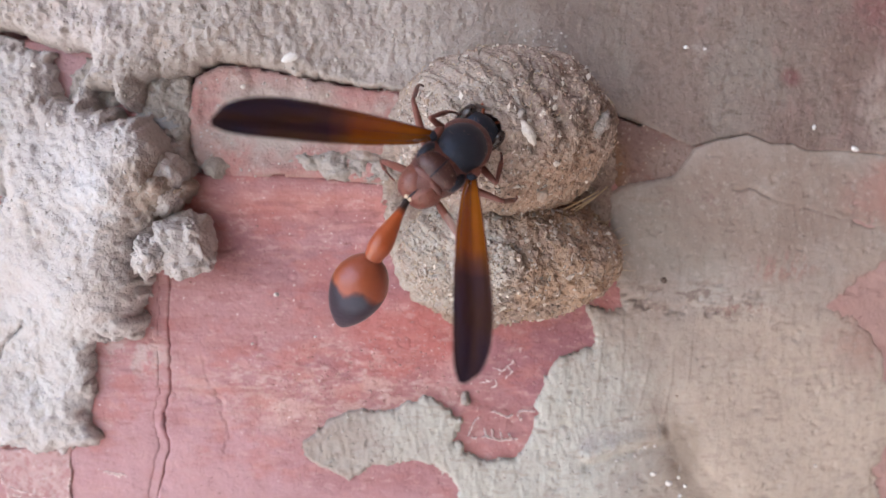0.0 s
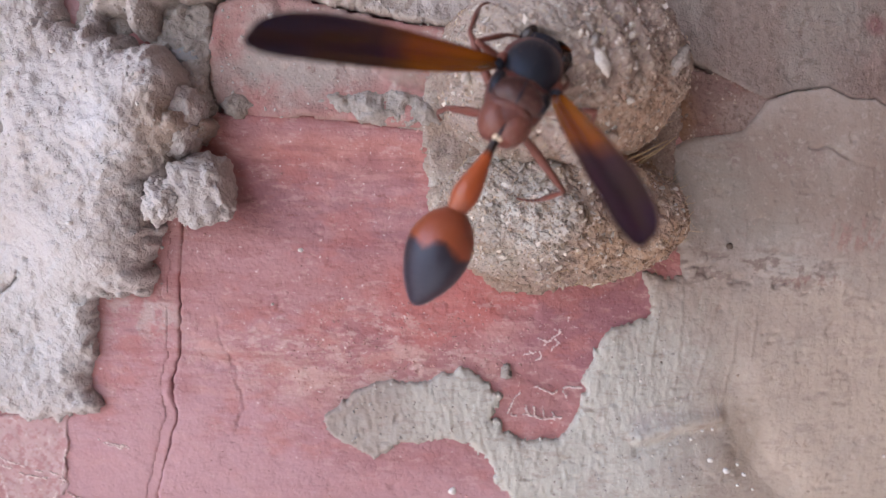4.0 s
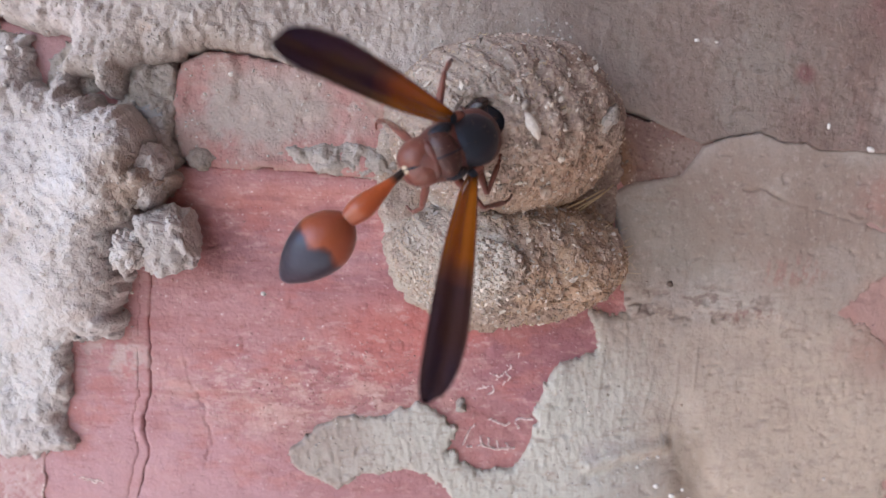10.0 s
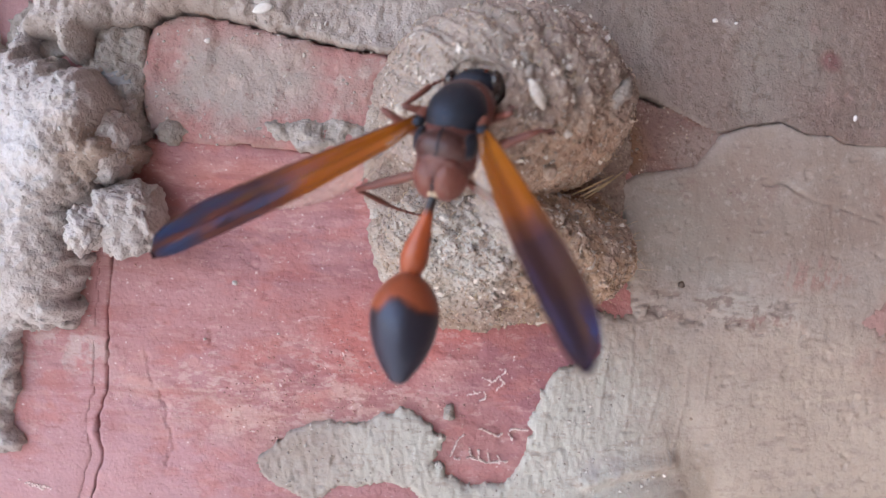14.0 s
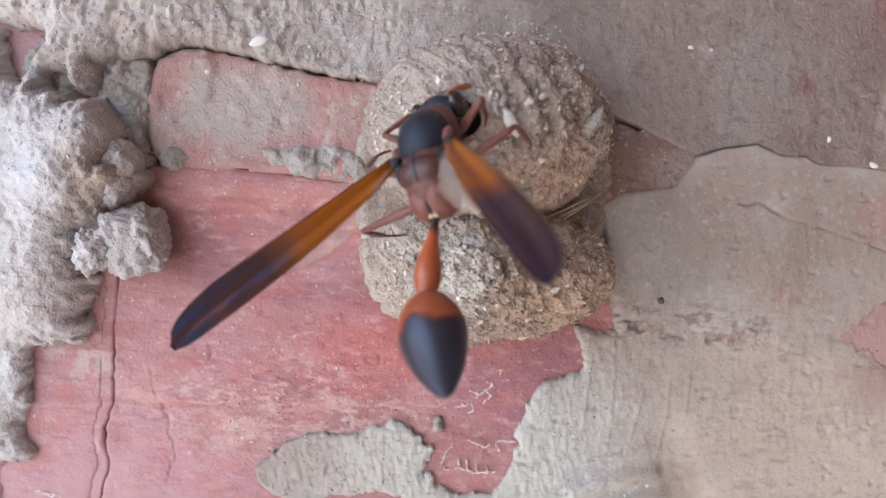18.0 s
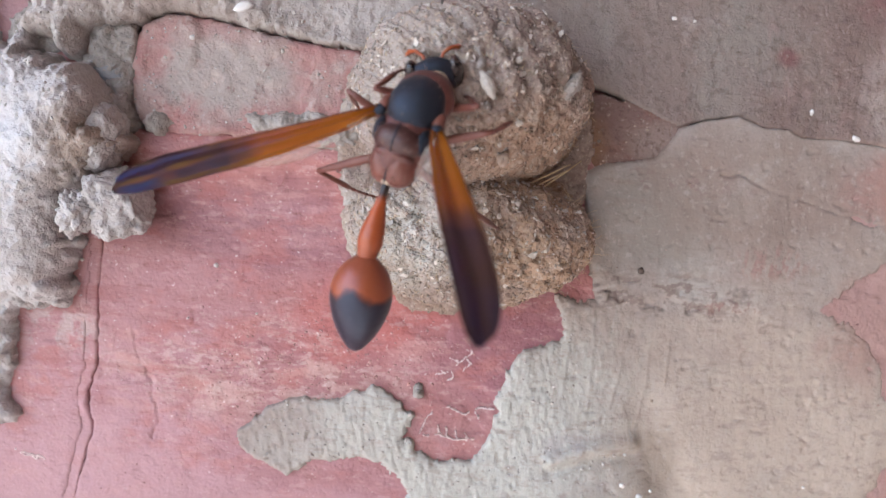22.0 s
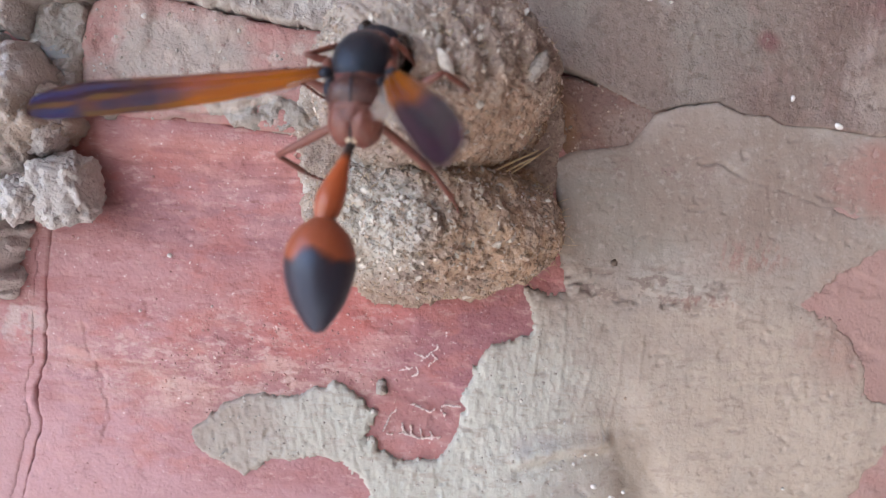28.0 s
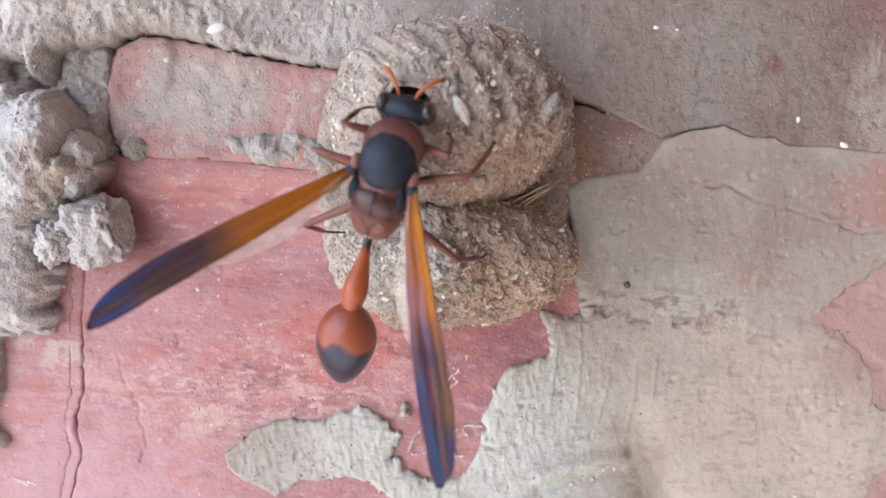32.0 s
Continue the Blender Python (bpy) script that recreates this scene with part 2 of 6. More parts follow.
PLASTER = material("smooth_sand_plaster", (0.348, 0.286, 0.246), 0.93, [
    (16, 0.40, 0.64, (0.34, 0.29, 0.26), 0.8, ONE), (11, 0.5, 0.7, (0.41, 0.375, 0.34), 0.85, (1.6, 1, 0.9)),
    (20, 0.55, 0.72, (0.45, 0.36, 0.28), 0.7, ONE), (0.8, 0.66, 0.72, (0.18, 0.13, 0.11), 0.6, (1.6, 1, 0.8)),
    # the darker upper right carries light falloff in its colour
    (14, 0.28, 0.48, (0.465, 0.455, 0.405), 0.85, ONE, (11, -25, 17, 15)), (18, 0.3, 0.5, (0.49, 0.405, 0.33), 0.85, ONE, (42, -26, 20, 18)), (10, 0.3, 0.5, (0.27, 0.237, 0.205), 0.8, ONE, (25, -4, 9, 6)), (12, 0.3, 0.5, (0.275, 0.206, 0.170), 0.8, ONE, (37, -1, 15, 7)),
    (8, 0.4, 0.55, (0.43, 0.35, 0.29), 0.6, (2.5, 1, 0.5), (36, -19, 14, 10)), (5, 0.48, 0.62, (0.36, 0.29, 0.25), 0.45, (2.4, 1, 0.4), (36, -14, 16, 10)),
    # last spot here: brown that deepens the valley's shade
    (0.7, 0.50, 0.60, (0.36, 0.34, 0.30), 0.5, STREAK, (14, -22, 15, 16)), (0.6, 0.56, 0.65, (0.60, 0.59, 0.54), 0.5, STREAK, (13, -24, 14, 14)), (3, 0.42, 0.56, (0.35, 0.31, 0.295), 0.6, ONE, (18.8, -25.6, 2.6, 1.6)), (6, 0.34, 0.5, (0.30, 0.24, 0.19), 0.7, ONE, (28.3, -26.5, 2.2, 4.5)),
    (0.4, 0.62, 0.68, (0.62, 0.60, 0.55), 0.5, ONE, (12, -26, 16, 14)), (1.1, 0.48, 0.54, (0.33, 0.20, 0.175), 0.75, (0.6, 1, 1.6), (37.5, -7.4, 5.5, 1.7)),
    (1.0, 0.51, 0.57, (0.20, 0.15, 0.13), 0.75, (1.5, 1, 0.9), (27, -10.8, 11, 2.2)), (0.8, 0.53, 0.58, (0.23, 0.125, 0.11), 0.7, (0.8, 1, 1.4), (33.5, -11.8, 4, 0.9)), (1.2, 0.54, 0.59, (0.25, 0.18, 0.16), 0.7, (1.3, 1, 1), (28, -0.5, 8, 1.5)),
    # the dark spot at (28, -35.7) paints the shade in the slit
    (6, 0.22, 0.42, (0.37, 0.20, 0.17), 0.85, (2, 1, 0.7), (52.5, 0.3, 9.5, 4)), (5, 0.3, 0.5, (0.36, 0.225, 0.19), 0.7, ONE, (47, -14, 4.5, 6)), (1.5, 0.2, 0.35, (0.19, 0.16, 0.135), 0.85, ONE, (28.0, -35.7, 0.8, 1.5)), (1.2, 0.54, 0.64, (0.29, 0.23, 0.195), 0.4, (2.2, 1, 0.7)), (0.6, 0.56, 0.64, (0.47, 0.41, 0.36), 0.35, ONE), (0.5, 0.56, 0.64, (0.25, 0.195, 0.165), 0.4, (1.5, 1, 0.8)), (1.8, 0.62, 0.68, (0.24, 0.185, 0.155), 0.45, (1.6, 1, 0.8))], [(1.6, 0.06), (0.6, 0.02, (0.7, 1, 1.5)), (0.25, 0.065)], spec=0.2)
PALE = material("pale_bleached_mortar", (0.51, 0.475, 0.46), 0.93, [
    (8, 0.45, 0.66, (0.48, 0.435, 0.41), 0.85, ONE), (4, 0.50, 0.66, (0.44, 0.39, 0.355), 0.6, ONE), (2.5, 0.58, 0.70, (0.41, 0.335, 0.28), 0.45, ONE), (6, 0.35, 0.5, (0.36, 0.28, 0.225), 0.8, ONE, (-23.5, -1.5, 5, 4.5)),
    (7, 0.34, 0.52, (0.45, 0.40, 0.375), 0.8, ONE, (-34, 9, 10, 6)), (9, 0.34, 0.52, (0.40, 0.38, 0.335), 0.8, ONE, (-45, 4, 7, 9)), (5, 0.4, 0.55, (0.56, 0.55, 0.555), 0.75, ONE, (-28.5, -4, 4, 6)), (8, 0.4, 0.55, (0.53, 0.515, 0.505), 0.75, ONE, (-34, -18, 8, 8)),
    (0.9, 0.52, 0.66, (0.40, 0.355, 0.33), 0.5, ONE), (0.5, 0.58, 0.67, (0.60, 0.58, 0.56), 0.5, ONE), (1.4, 0.62, 0.72, (0.37, 0.30, 0.26), 0.4, ONE)],
    [(1.2, 0.20), (0.5, 0.18), (0.25, 0.08)], spec=0.2)
STRIP = material("mortar_smeared_red_brick", (0.38, 0.195, 0.18), 0.88, [
    (7, 0.42, 0.58, (0.37, 0.295, 0.265), 0.7, (1.6, 1, 1)), (6, 0.36, 0.54, (0.36, 0.315, 0.285), 0.9, ONE, (-14, 5.5, 8, 4.5)), (4, 0.36, 0.5, (0.37, 0.185, 0.165), 0.75, ONE, (-1, 7, 5, 2.6)), (1.5, 0.55, 0.64, (0.46, 0.37, 0.33), 0.7, ONE),
    (0.5, 0.60, 0.67, (0.24, 0.14, 0.125), 0.7, ONE), (0.45, 0.62, 0.69, (0.50, 0.43, 0.39), 0.5, ONE)], [(0.7, 0.16), (0.25, 0.12)], spec=0.2)
MUD = material("dried_nest_mud", (0.29, 0.208, 0.168), 0.85, [
    # paler left, browner right and dark top right also paint how light falls
    (6, 0.42, 0.62, (0.30, 0.232, 0.198), 0.85, ONE), (6, 0.3, 0.46, (0.225, 0.165, 0.135), 0.75, ONE, (3, 8.5, 8, 4)), (6, 0.28, 0.46, (0.40, 0.345, 0.30), 0.8, ONE, (-5, 5, 6, 7)), (6, 0.28, 0.46, (0.43, 0.385, 0.325), 0.8, ONE, (-6, -7, 6, 6)), (5, 0.30, 0.46, (0.35, 0.228, 0.155), 0.85, ONE, (5, 0.5, 7, 4)), (3, 0.54, 0.68, (0.25, 0.165, 0.11), 0.6, ONE), (5, 0.34, 0.5, (0.40, 0.265, 0.17), 0.8, ONE, (7, -7, 9, 7)), (4, 0.36, 0.5, (0.27, 0.155, 0.085), 0.7, ONE, (11, 2, 2.5, 6)),
    # the finest bright specks paint glints on the grit
    (2, 0.26, 0.44, (0.56, 0.53, 0.48), 0.85, ONE, (-2.2, -6.5, 3.6, 3.2)), (0.7, 0.50, 0.60, (0.40, 0.325, 0.26), 0.6, ONE), (0.6, 0.57, 0.66, (0.17, 0.12, 0.09), 0.5, ONE), (1.2, 0.63, 0.68, (0.48, 0.43, 0.37), 0.5, ONE), (0.4, 0.60, 0.67, (0.13, 0.09, 0.065), 0.5, ONE), (0.35, 0.62, 0.67, (0.66, 0.60, 0.52), 0.7, ONE)],
    [(0.7, 0.26), (0.25, 0.24)], spec=0.5)
GRIT = material("sand_grains", (0.33, 0.245, 0.185), 0.5, [(0.5, 0.4, 0.7, (0.42, 0.34, 0.275), 0.8, ONE)], [(0.2, 0.04)], spec=0.5, vary=0.5)
SAND = material("lime_sand_grains", (0.42, 0.38, 0.345), 0.85, [(0.5, 0.4, 0.7, (0.50, 0.46, 0.42), 0.8, ONE)], (), spec=0.2, vary=0.25)
PALE_SAND = material("bleached_sand_grains", (0.50, 0.47, 0.445), 0.9, [(0.5, 0.4, 0.7, (0.56, 0.54, 0.515), 0.8, ONE)], (), spec=0.15, vary=0.12)
CRUST = material("red_wash_crust", (0.43, 0.24, 0.22), 0.85, [(0.4, 0.4, 0.7, (0.52, 0.34, 0.31), 0.8, ONE)], (), spec=0.2, vary=0.3)
STONE = material("smooth_grey_stone", (0.27, 0.27, 0.275), 0.8, [(2.0, 0.42, 0.62, (0.32, 0.315, 0.31), 0.7, ONE), (0.5, 0.56, 0.66, (0.20, 0.18, 0.17), 0.5, ONE)], [(0.5, 0.05)])
FLAKE = material("white_paint_flake", (0.68, 0.65, 0.62), 0.6, [(0.6, 0.45, 0.7, (0.60, 0.55, 0.50), 0.6, ONE)], [(0.3, 0.05)])
CHIP = material("pale_grit_chip", (0.50, 0.45, 0.39), 0.4, [(0.4, 0.45, 0.65, (0.33, 0.27, 0.22), 0.7, ONE)], [(0.25, 0.08)], spec=0.6, vary=0.45)
DARK = material("dark_speck", (0.10, 0.075, 0.06), 0.8, [(0.4, 0.45, 0.7, (0.2, 0.15, 0.12), 0.6, ONE)], [(0.3, 0.08)])
SALT = material("salt_bloom", (0.70, 0.58, 0.55), 0.85, [(0.5, 0.50, 0.7, (0.56, 0.38, 0.35), 0.6, ONE)], [(0.3, 0.05)])
STRAW = material("dry_grass_fibre", (0.55, 0.43, 0.26), 0.6, [(0.5, 0.4, 0.7, (0.36, 0.25, 0.13), 0.7, ONE)])
EARTH = material("pale_unseen_ground", (0.42, 0.40, 0.38), 0.95, [(400, 0.4, 0.65, (0.48, 0.46, 0.43), 0.8, ONE), (30, 0.5, 0.7, (0.34, 0.32, 0.30), 0.6, ONE)], [(20, 6.0)])
# the brown holds both smeared mud and the nest's shadow
MUD_SHADED = material("mud_and_shade_dark_brick", (0.19, 0.120, 0.103), 0.9, [(4, 0.42, 0.60, (0.25, 0.17, 0.145), 0.8, (2, 1, 1)), (2, 0.52, 0.64, (0.20, 0.11, 0.085), 0.7, (1.6, 1, 0.8)), (6, 0.3, 0.5, (0.27, 0.21, 0.18), 0.7, ONE, (25.5, 3, 3, 2.2)), (5, 0.3, 0.5, (0.22, 0.12, 0.06), 0.7, ONE, (18.5, 2, 2.5, 4)), (0.5, 0.58, 0.66, (0.40, 0.32, 0.27), 0.6, ONE), (0.6, 0.56, 0.61, (0.13, 0.08, 0.065), 0.6, ONE)], [(0.7, 0.16), (0.3, 0.14)])
# insect
RUST = material("rust_red_cuticle", (0.095, 0.032, 0.027), 0.42, [(1.2, 0.4, 0.7, (0.18, 0.062, 0.045), 0.6, ONE), (0.4, 0.5, 0.75, (0.075, 0.024, 0.019), 0.5, ONE)], [(0.3, 0.012), (0.1, 0.008)], spec=0.45)
DUSK = material("dark_brown_cuticle", (0.055, 0.022, 0.019), 0.4, [(1.2, 0.4, 0.7, (0.09, 0.036, 0.03), 0.6, ONE)], [(0.3, 0.012), (0.1, 0.008)], spec=0.45)
TAWNY = material("tawny_red_cuticle", (0.155, 0.053, 0.039), 0.42, [(1.2, 0.4, 0.7, (0.20, 0.075, 0.05), 0.6, ONE), (0.4, 0.5, 0.75, (0.11, 0.034, 0.021), 0.5, ONE)], [(0.3, 0.012), (0.1, 0.008)], spec=0.45)
ORANGE = material("orange_red_cuticle", (0.33, 0.07, 0.020), 0.33, [(1.5, 0.4, 0.7, (0.40, 0.10, 0.025), 0.6, ONE), (0.2, 0.5, 0.75, (0.28, 0.055, 0.014), 0.4, ONE)], [(0.1, 0.008)], spec=0.5)
BLACK = material("black_cuticle", (0.020, 0.021, 0.026), 0.46, [(0.6, 0.45, 0.7, (0.023, 0.025, 0.032), 0.6, ONE)], [(0.3, 0.02), (0.1, 0.015)], spec=0.3, sheen=(0.55, 0.68, 1.0))
EYE_M = material("compound_eye", (0.022, 0.014, 0.012), 0.25, [(0.8, 0.4, 0.7, (0.05, 0.03, 0.022), 0.5, ONE)], [(0.06, 0.004)], spec=0.6)
VEIN = material("wing_vein", (0.12, 0.035, 0.012), 0.4, [(0.6, 0.4, 0.7, (0.2, 0.06, 0.02), 0.5, ONE)])
HAIR = material("pale_body_hair", (0.20, 0.12, 0.085), 0.7, [(0.4, 0.4, 0.7, (0.34, 0.24, 0.17), 0.7, ONE)], ())
CREAM = material("pale_joint", (0.55, 0.45, 0.33), 0.5, [(0.4, 0.4, 0.7, (0.4, 0.28, 0.18), 0.5, ONE)])


def ramp_material(name, axis, stops, rough, spec, see=0.0, tint=None, wobble=0.5, size=2.0, lobe=None):
    """Colour that changes along one axis of the part (stops in mm), with an uneven border; see: translucency."""
    m = bpy.data.materials.new(name)
    m.use_nodes = True
    n, link = m.node_tree.nodes, m.node_tree.links.new
    b = n["Principled BSDF"]
    co = n.new("ShaderNodeTexCoord").outputs["Object"]
    sp = n.new("ShaderNodeSeparateXYZ")
    link(co, sp.inputs[0])
    nz = n.new("ShaderNodeTexNoise")
    nz.inputs["Scale"].default_value = 1000 / size
    link(co, nz.inputs["Vector"])

    def calc(op, a, c):
        node = n.new("ShaderNodeMath")
        node.operation = op
        for k, v in enumerate((a, c)):
            if isinstance(v, (int, float)):
                node.inputs[k].default_value = v
            else:
                link(v, node.inputs[k])
        return node.outputs[0]

    pos = calc("MULTIPLY", sp.outputs[axis], 1000.0)
    pos = calc("ADD", pos, calc("MULTIPLY", calc("SUBTRACT", nz.outputs["Fac"], 0.5), wobble))
    if lobe:  # a middle prong: shifts the border forward near the middle line
        side = calc("ABSOLUTE", calc("MULTIPLY", sp.outputs[1], 1000.0), 0.0)
        pos = calc("ADD", pos, calc("MULTIPLY", calc("MAXIMUM", calc("SUBTRACT", lobe[0], side), 0.0), lobe[1]))
    first, last = stops[0][0], stops[-1][0]
    fac = calc("DIVIDE", calc("SUBTRACT", pos, first), last - first)
    cr = n.new("ShaderNodeValToRGB")
    e = cr.color_ramp.elements
    while len(e) < len(stops):
        e.new(0.5)
    for el, (p, c) in zip(e, stops):
        el.position, el.color = (p - first) / (last - first), (*c, 1)
    link(fac, cr.inputs[0])
    link(cr.outputs[0], b.inputs["Base Color"])
    b.inputs["Roughness"].default_value, b.inputs["Specular IOR Level"].default_value = rough, spec
    b.inputs["Thin Film Thickness"].default_value, b.inputs["Thin Film IOR"].default_value = (330.0, 1.5) if tint else (0.0, 1.33)
    if lobe:
        b.inputs["Specular Tint"].default_value = (0.65, 0.75, 1.0, 1)
    if tint:
        b.inputs["Specular Tint"].default_value, b.inputs["IOR"].default_value = (*tint, 1), 1.9
    bp = n.new("ShaderNodeBump")
    bp.inputs["Distance"].default_value = 0.00004 if not tint else 0.00028
    nf = n.new("ShaderNodeTexNoise")
    nf.inputs["Scale"].default_value = 2200 if not tint else 1.0
    mp = n.new("ShaderNodeMapping")
    mp.inputs["Scale"].default_value = (220, 900, 900) if tint else (1, 1, 1)
    link(co, mp.inputs["Vector"])
    link(mp.outputs[0], nf.inputs["Vector"])
    link(nf.outputs["Fac"], bp.inputs["Height"])
    link(bp.outputs[0], b.inputs["Normal"])
    if tint:  # the sheen breaks up into streaks
        ns = n.new("ShaderNodeTexNoise")
        ns.inputs["Scale"].default_value = 1.0
        ms = n.new("ShaderNodeMapping")
        ms.inputs["Scale"].default_value = (190, 950, 950)
        link(co, ms.inputs["Vector"])
        link(ms.outputs[0], ns.inputs["Vector"])
        rs = n.new("ShaderNodeMapRange")
        for key, v in (("From Min", 0.50), ("From Max", 0.66), ("To Min", 0.02), ("To Max", 0.42)):
            rs.inputs[key].default_value = v
        link(ns.outputs["Fac"], rs.inputs["Value"])
        link(rs.outputs[0], b.inputs["Specular IOR Level"])
    if see:
        tr = n.new("ShaderNodeBsdfTranslucent")
        link(cr.outputs[0], tr.inputs[0])
        mx = n.new("ShaderNodeMixShader")
        mx.inputs[0].default_value = see
        link(b.outputs[0], mx.inputs[1])
        link(tr.outputs[0], mx.inputs[2])
        link(mx.outputs[0], n["Material Output"].inputs[0])
    return m


AMBER, SMOKE = (0.44, 0.15, 0.014), (0.085, 0.045, 0.043)
WING = ramp_material("amber_and_smoke_wing", 0, [(0.0, (0.22, 0.07, 0.012)), (2.0, AMBER), (8.0, (0.38, 0.12, 0.014)), (9.2, (0.20, 0.075, 0.03)), (10.6, SMOKE), (18.5, (0.055, 0.033, 0.038))], 0.27, 0.6, 0.4, (0.48, 0.46, 0.90), 1.2, 2.5)
GASTER = ramp_material("orange_and_black_gaster", 0, [(-7.0, (0.020, 0.020, 0.030)), (-2.6, (0.024, 0.020, 0.026)), (-2.35, (0.10, 0.028, 0.016)), (-2.05, (0.29, 0.075, 0.026)), (0.0, (0.25, 0.062, 0.026))], 0.36, 0.55, 0, None, 1.1, 1.4, (1.1, -0.6))
PETIOLE = ramp_material("orange_petiole", 0, [(-5.4, (0.30, 0.07, 0.025)), (-1.5, (0.36, 0.075, 0.018)), (-0.9, (0.02, 0.012, 0.01)), (0.0, (0.012, 0.010, 0.010))], 0.32, 0.5, 0, None, 0.2, 1.0)
HIND = bpy.data.materials.new("clear_hind_wing")
HIND.use_nodes = True
_n, _b = HIND.node_tree.nodes, HIND.node_tree.nodes["Principled BSDF"]
_b.inputs["Base Color"].default_value, _b.inputs["Roughness"].default_value = (0.70, 0.60, 0.50, 1), 0.22
_t = _n.new("ShaderNodeBsdfTransparent")
_m = _n.new("ShaderNodeMixShader")
_m.inputs[0].default_value = 0.3
HIND.node_tree.links.new(_t.outputs[0], _m.inputs[1])
HIND.node_tree.links.new(_b.outputs[0], _m.inputs[2])
HIND.node_tree.links.new(_m.outputs[0], _n["Material Output"].inputs[0])

# ---- mesh helpers (sizes in mm) ----
MM = 0.001
UP = (0, 0, EYE)


def smoothstep(a, b, v):
    t = np.clip((v - a) / (b - a), 0, 1)
    return t * t * (3 - 2 * t)


def lattice(seed):
    return np.random.RandomState(seed).rand(256, 256)


def grain(u, v, size, seed, octaves=4, rough=0.5):
    """Fractal value noise, about -1 to 1, over coordinates in mm."""
    total, gain, norm = 0.0, 1.0, 0.0
    for k in range(octaves):
        tab = lattice(seed * 17 + k)
        a, b = u / size * 2**k + 31.7 * k, v / size * 2**k + 11.3 * k
        i, j = np.floor(a).astype(int), np.floor(b).astype(int)
        fa, fb = a - i, b - j
        fa, fb = fa * fa * (3 - 2 * fa), fb * fb * (3 - 2 * fb)
        g = lambda p, q: tab[p % 256, q % 256]  # noqa: E731
        val = (g(i, j) * (1 - fa) + g(i + 1, j) * fa) * (1 - fb) + (g(i, j + 1) * (1 - fa) + g(i + 1, j + 1) * fa) * fb
        total, norm, gain = total + gain * (val * 2 - 1), norm + gain, gain * rough
    return total / norm * 1.6


def inside(poly, u, v):
    """Distance to a closed outline, positive inside."""
    p = np.array(poly, float)
    best, odd = np.full(u.shape, 1e9), np.zeros(u.shape, bool)
    for (x0, z0), (x1, z1) in zip(p, np.roll(p, -1, 0)):
        dx, dz = x1 - x0, z1 - z0
        t = np.clip(((u - x0) * dx + (v - z0) * dz) / (dx * dx + dz * dz + 1e-12), 0, 1)
        best = np.minimum(best, np.hypot(u - x0 - t * dx, v - z0 - t * dz))
        cross = (z0 > v) != (z1 > v)
        odd ^= cross & (u < x0 + (v - z0) * dx / (dz if dz else 1e-12))
    return np.where(odd, best, -best)


def near_line(pts, u, v):
    """Distance to an open line."""
    best = np.full(u.shape, 1e9)
    for (x0, z0), (x1, z1) in zip(pts, pts[1:]):
        dx, dz = x1 - x0, z1 - z0
        t = np.clip(((u - x0) * dx + (v - z0) * dz) / (dx * dx + dz * dz), 0, 1)
        best = np.minimum(best, np.hypot(u - x0 - t * dx, v - z0 - t * dz))
    return best


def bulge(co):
    """Adds a shallow belly so the wall shades off to the upper right: the flat plan (mm), drawn from about the camera's
    place, laid onto it.
    """
    mean_camera = np.array((2.0, -67.0, -3.0))
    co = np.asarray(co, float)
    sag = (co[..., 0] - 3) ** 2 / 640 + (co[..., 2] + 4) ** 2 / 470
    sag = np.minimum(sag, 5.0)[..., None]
    return mean_camera + (co - mean_camera) * (1 + sag / 67.0)


def raw_mesh(name, co, quads, smooth=True):
    me = bpy.data.meshes.new(name)
    me.vertices.add(len(co))
    me.vertices.foreach_set("co", (np.asarray(co, float) * MM).ravel())
    me.loops.add(len(quads) * 4)
    me.loops.foreach_set("vertex_index", np.asarray(quads, np.int32).ravel())
    me.polygons.add(len(quads))
    me.polygons.foreach_set("loop_start", np.arange(0, len(quads) * 4, 4, dtype=np.int32))
    me.polygons.foreach_set("use_smooth", np.full(len(quads), smooth))
    me.update(calc_edges=True)
    me.validate()
    return me


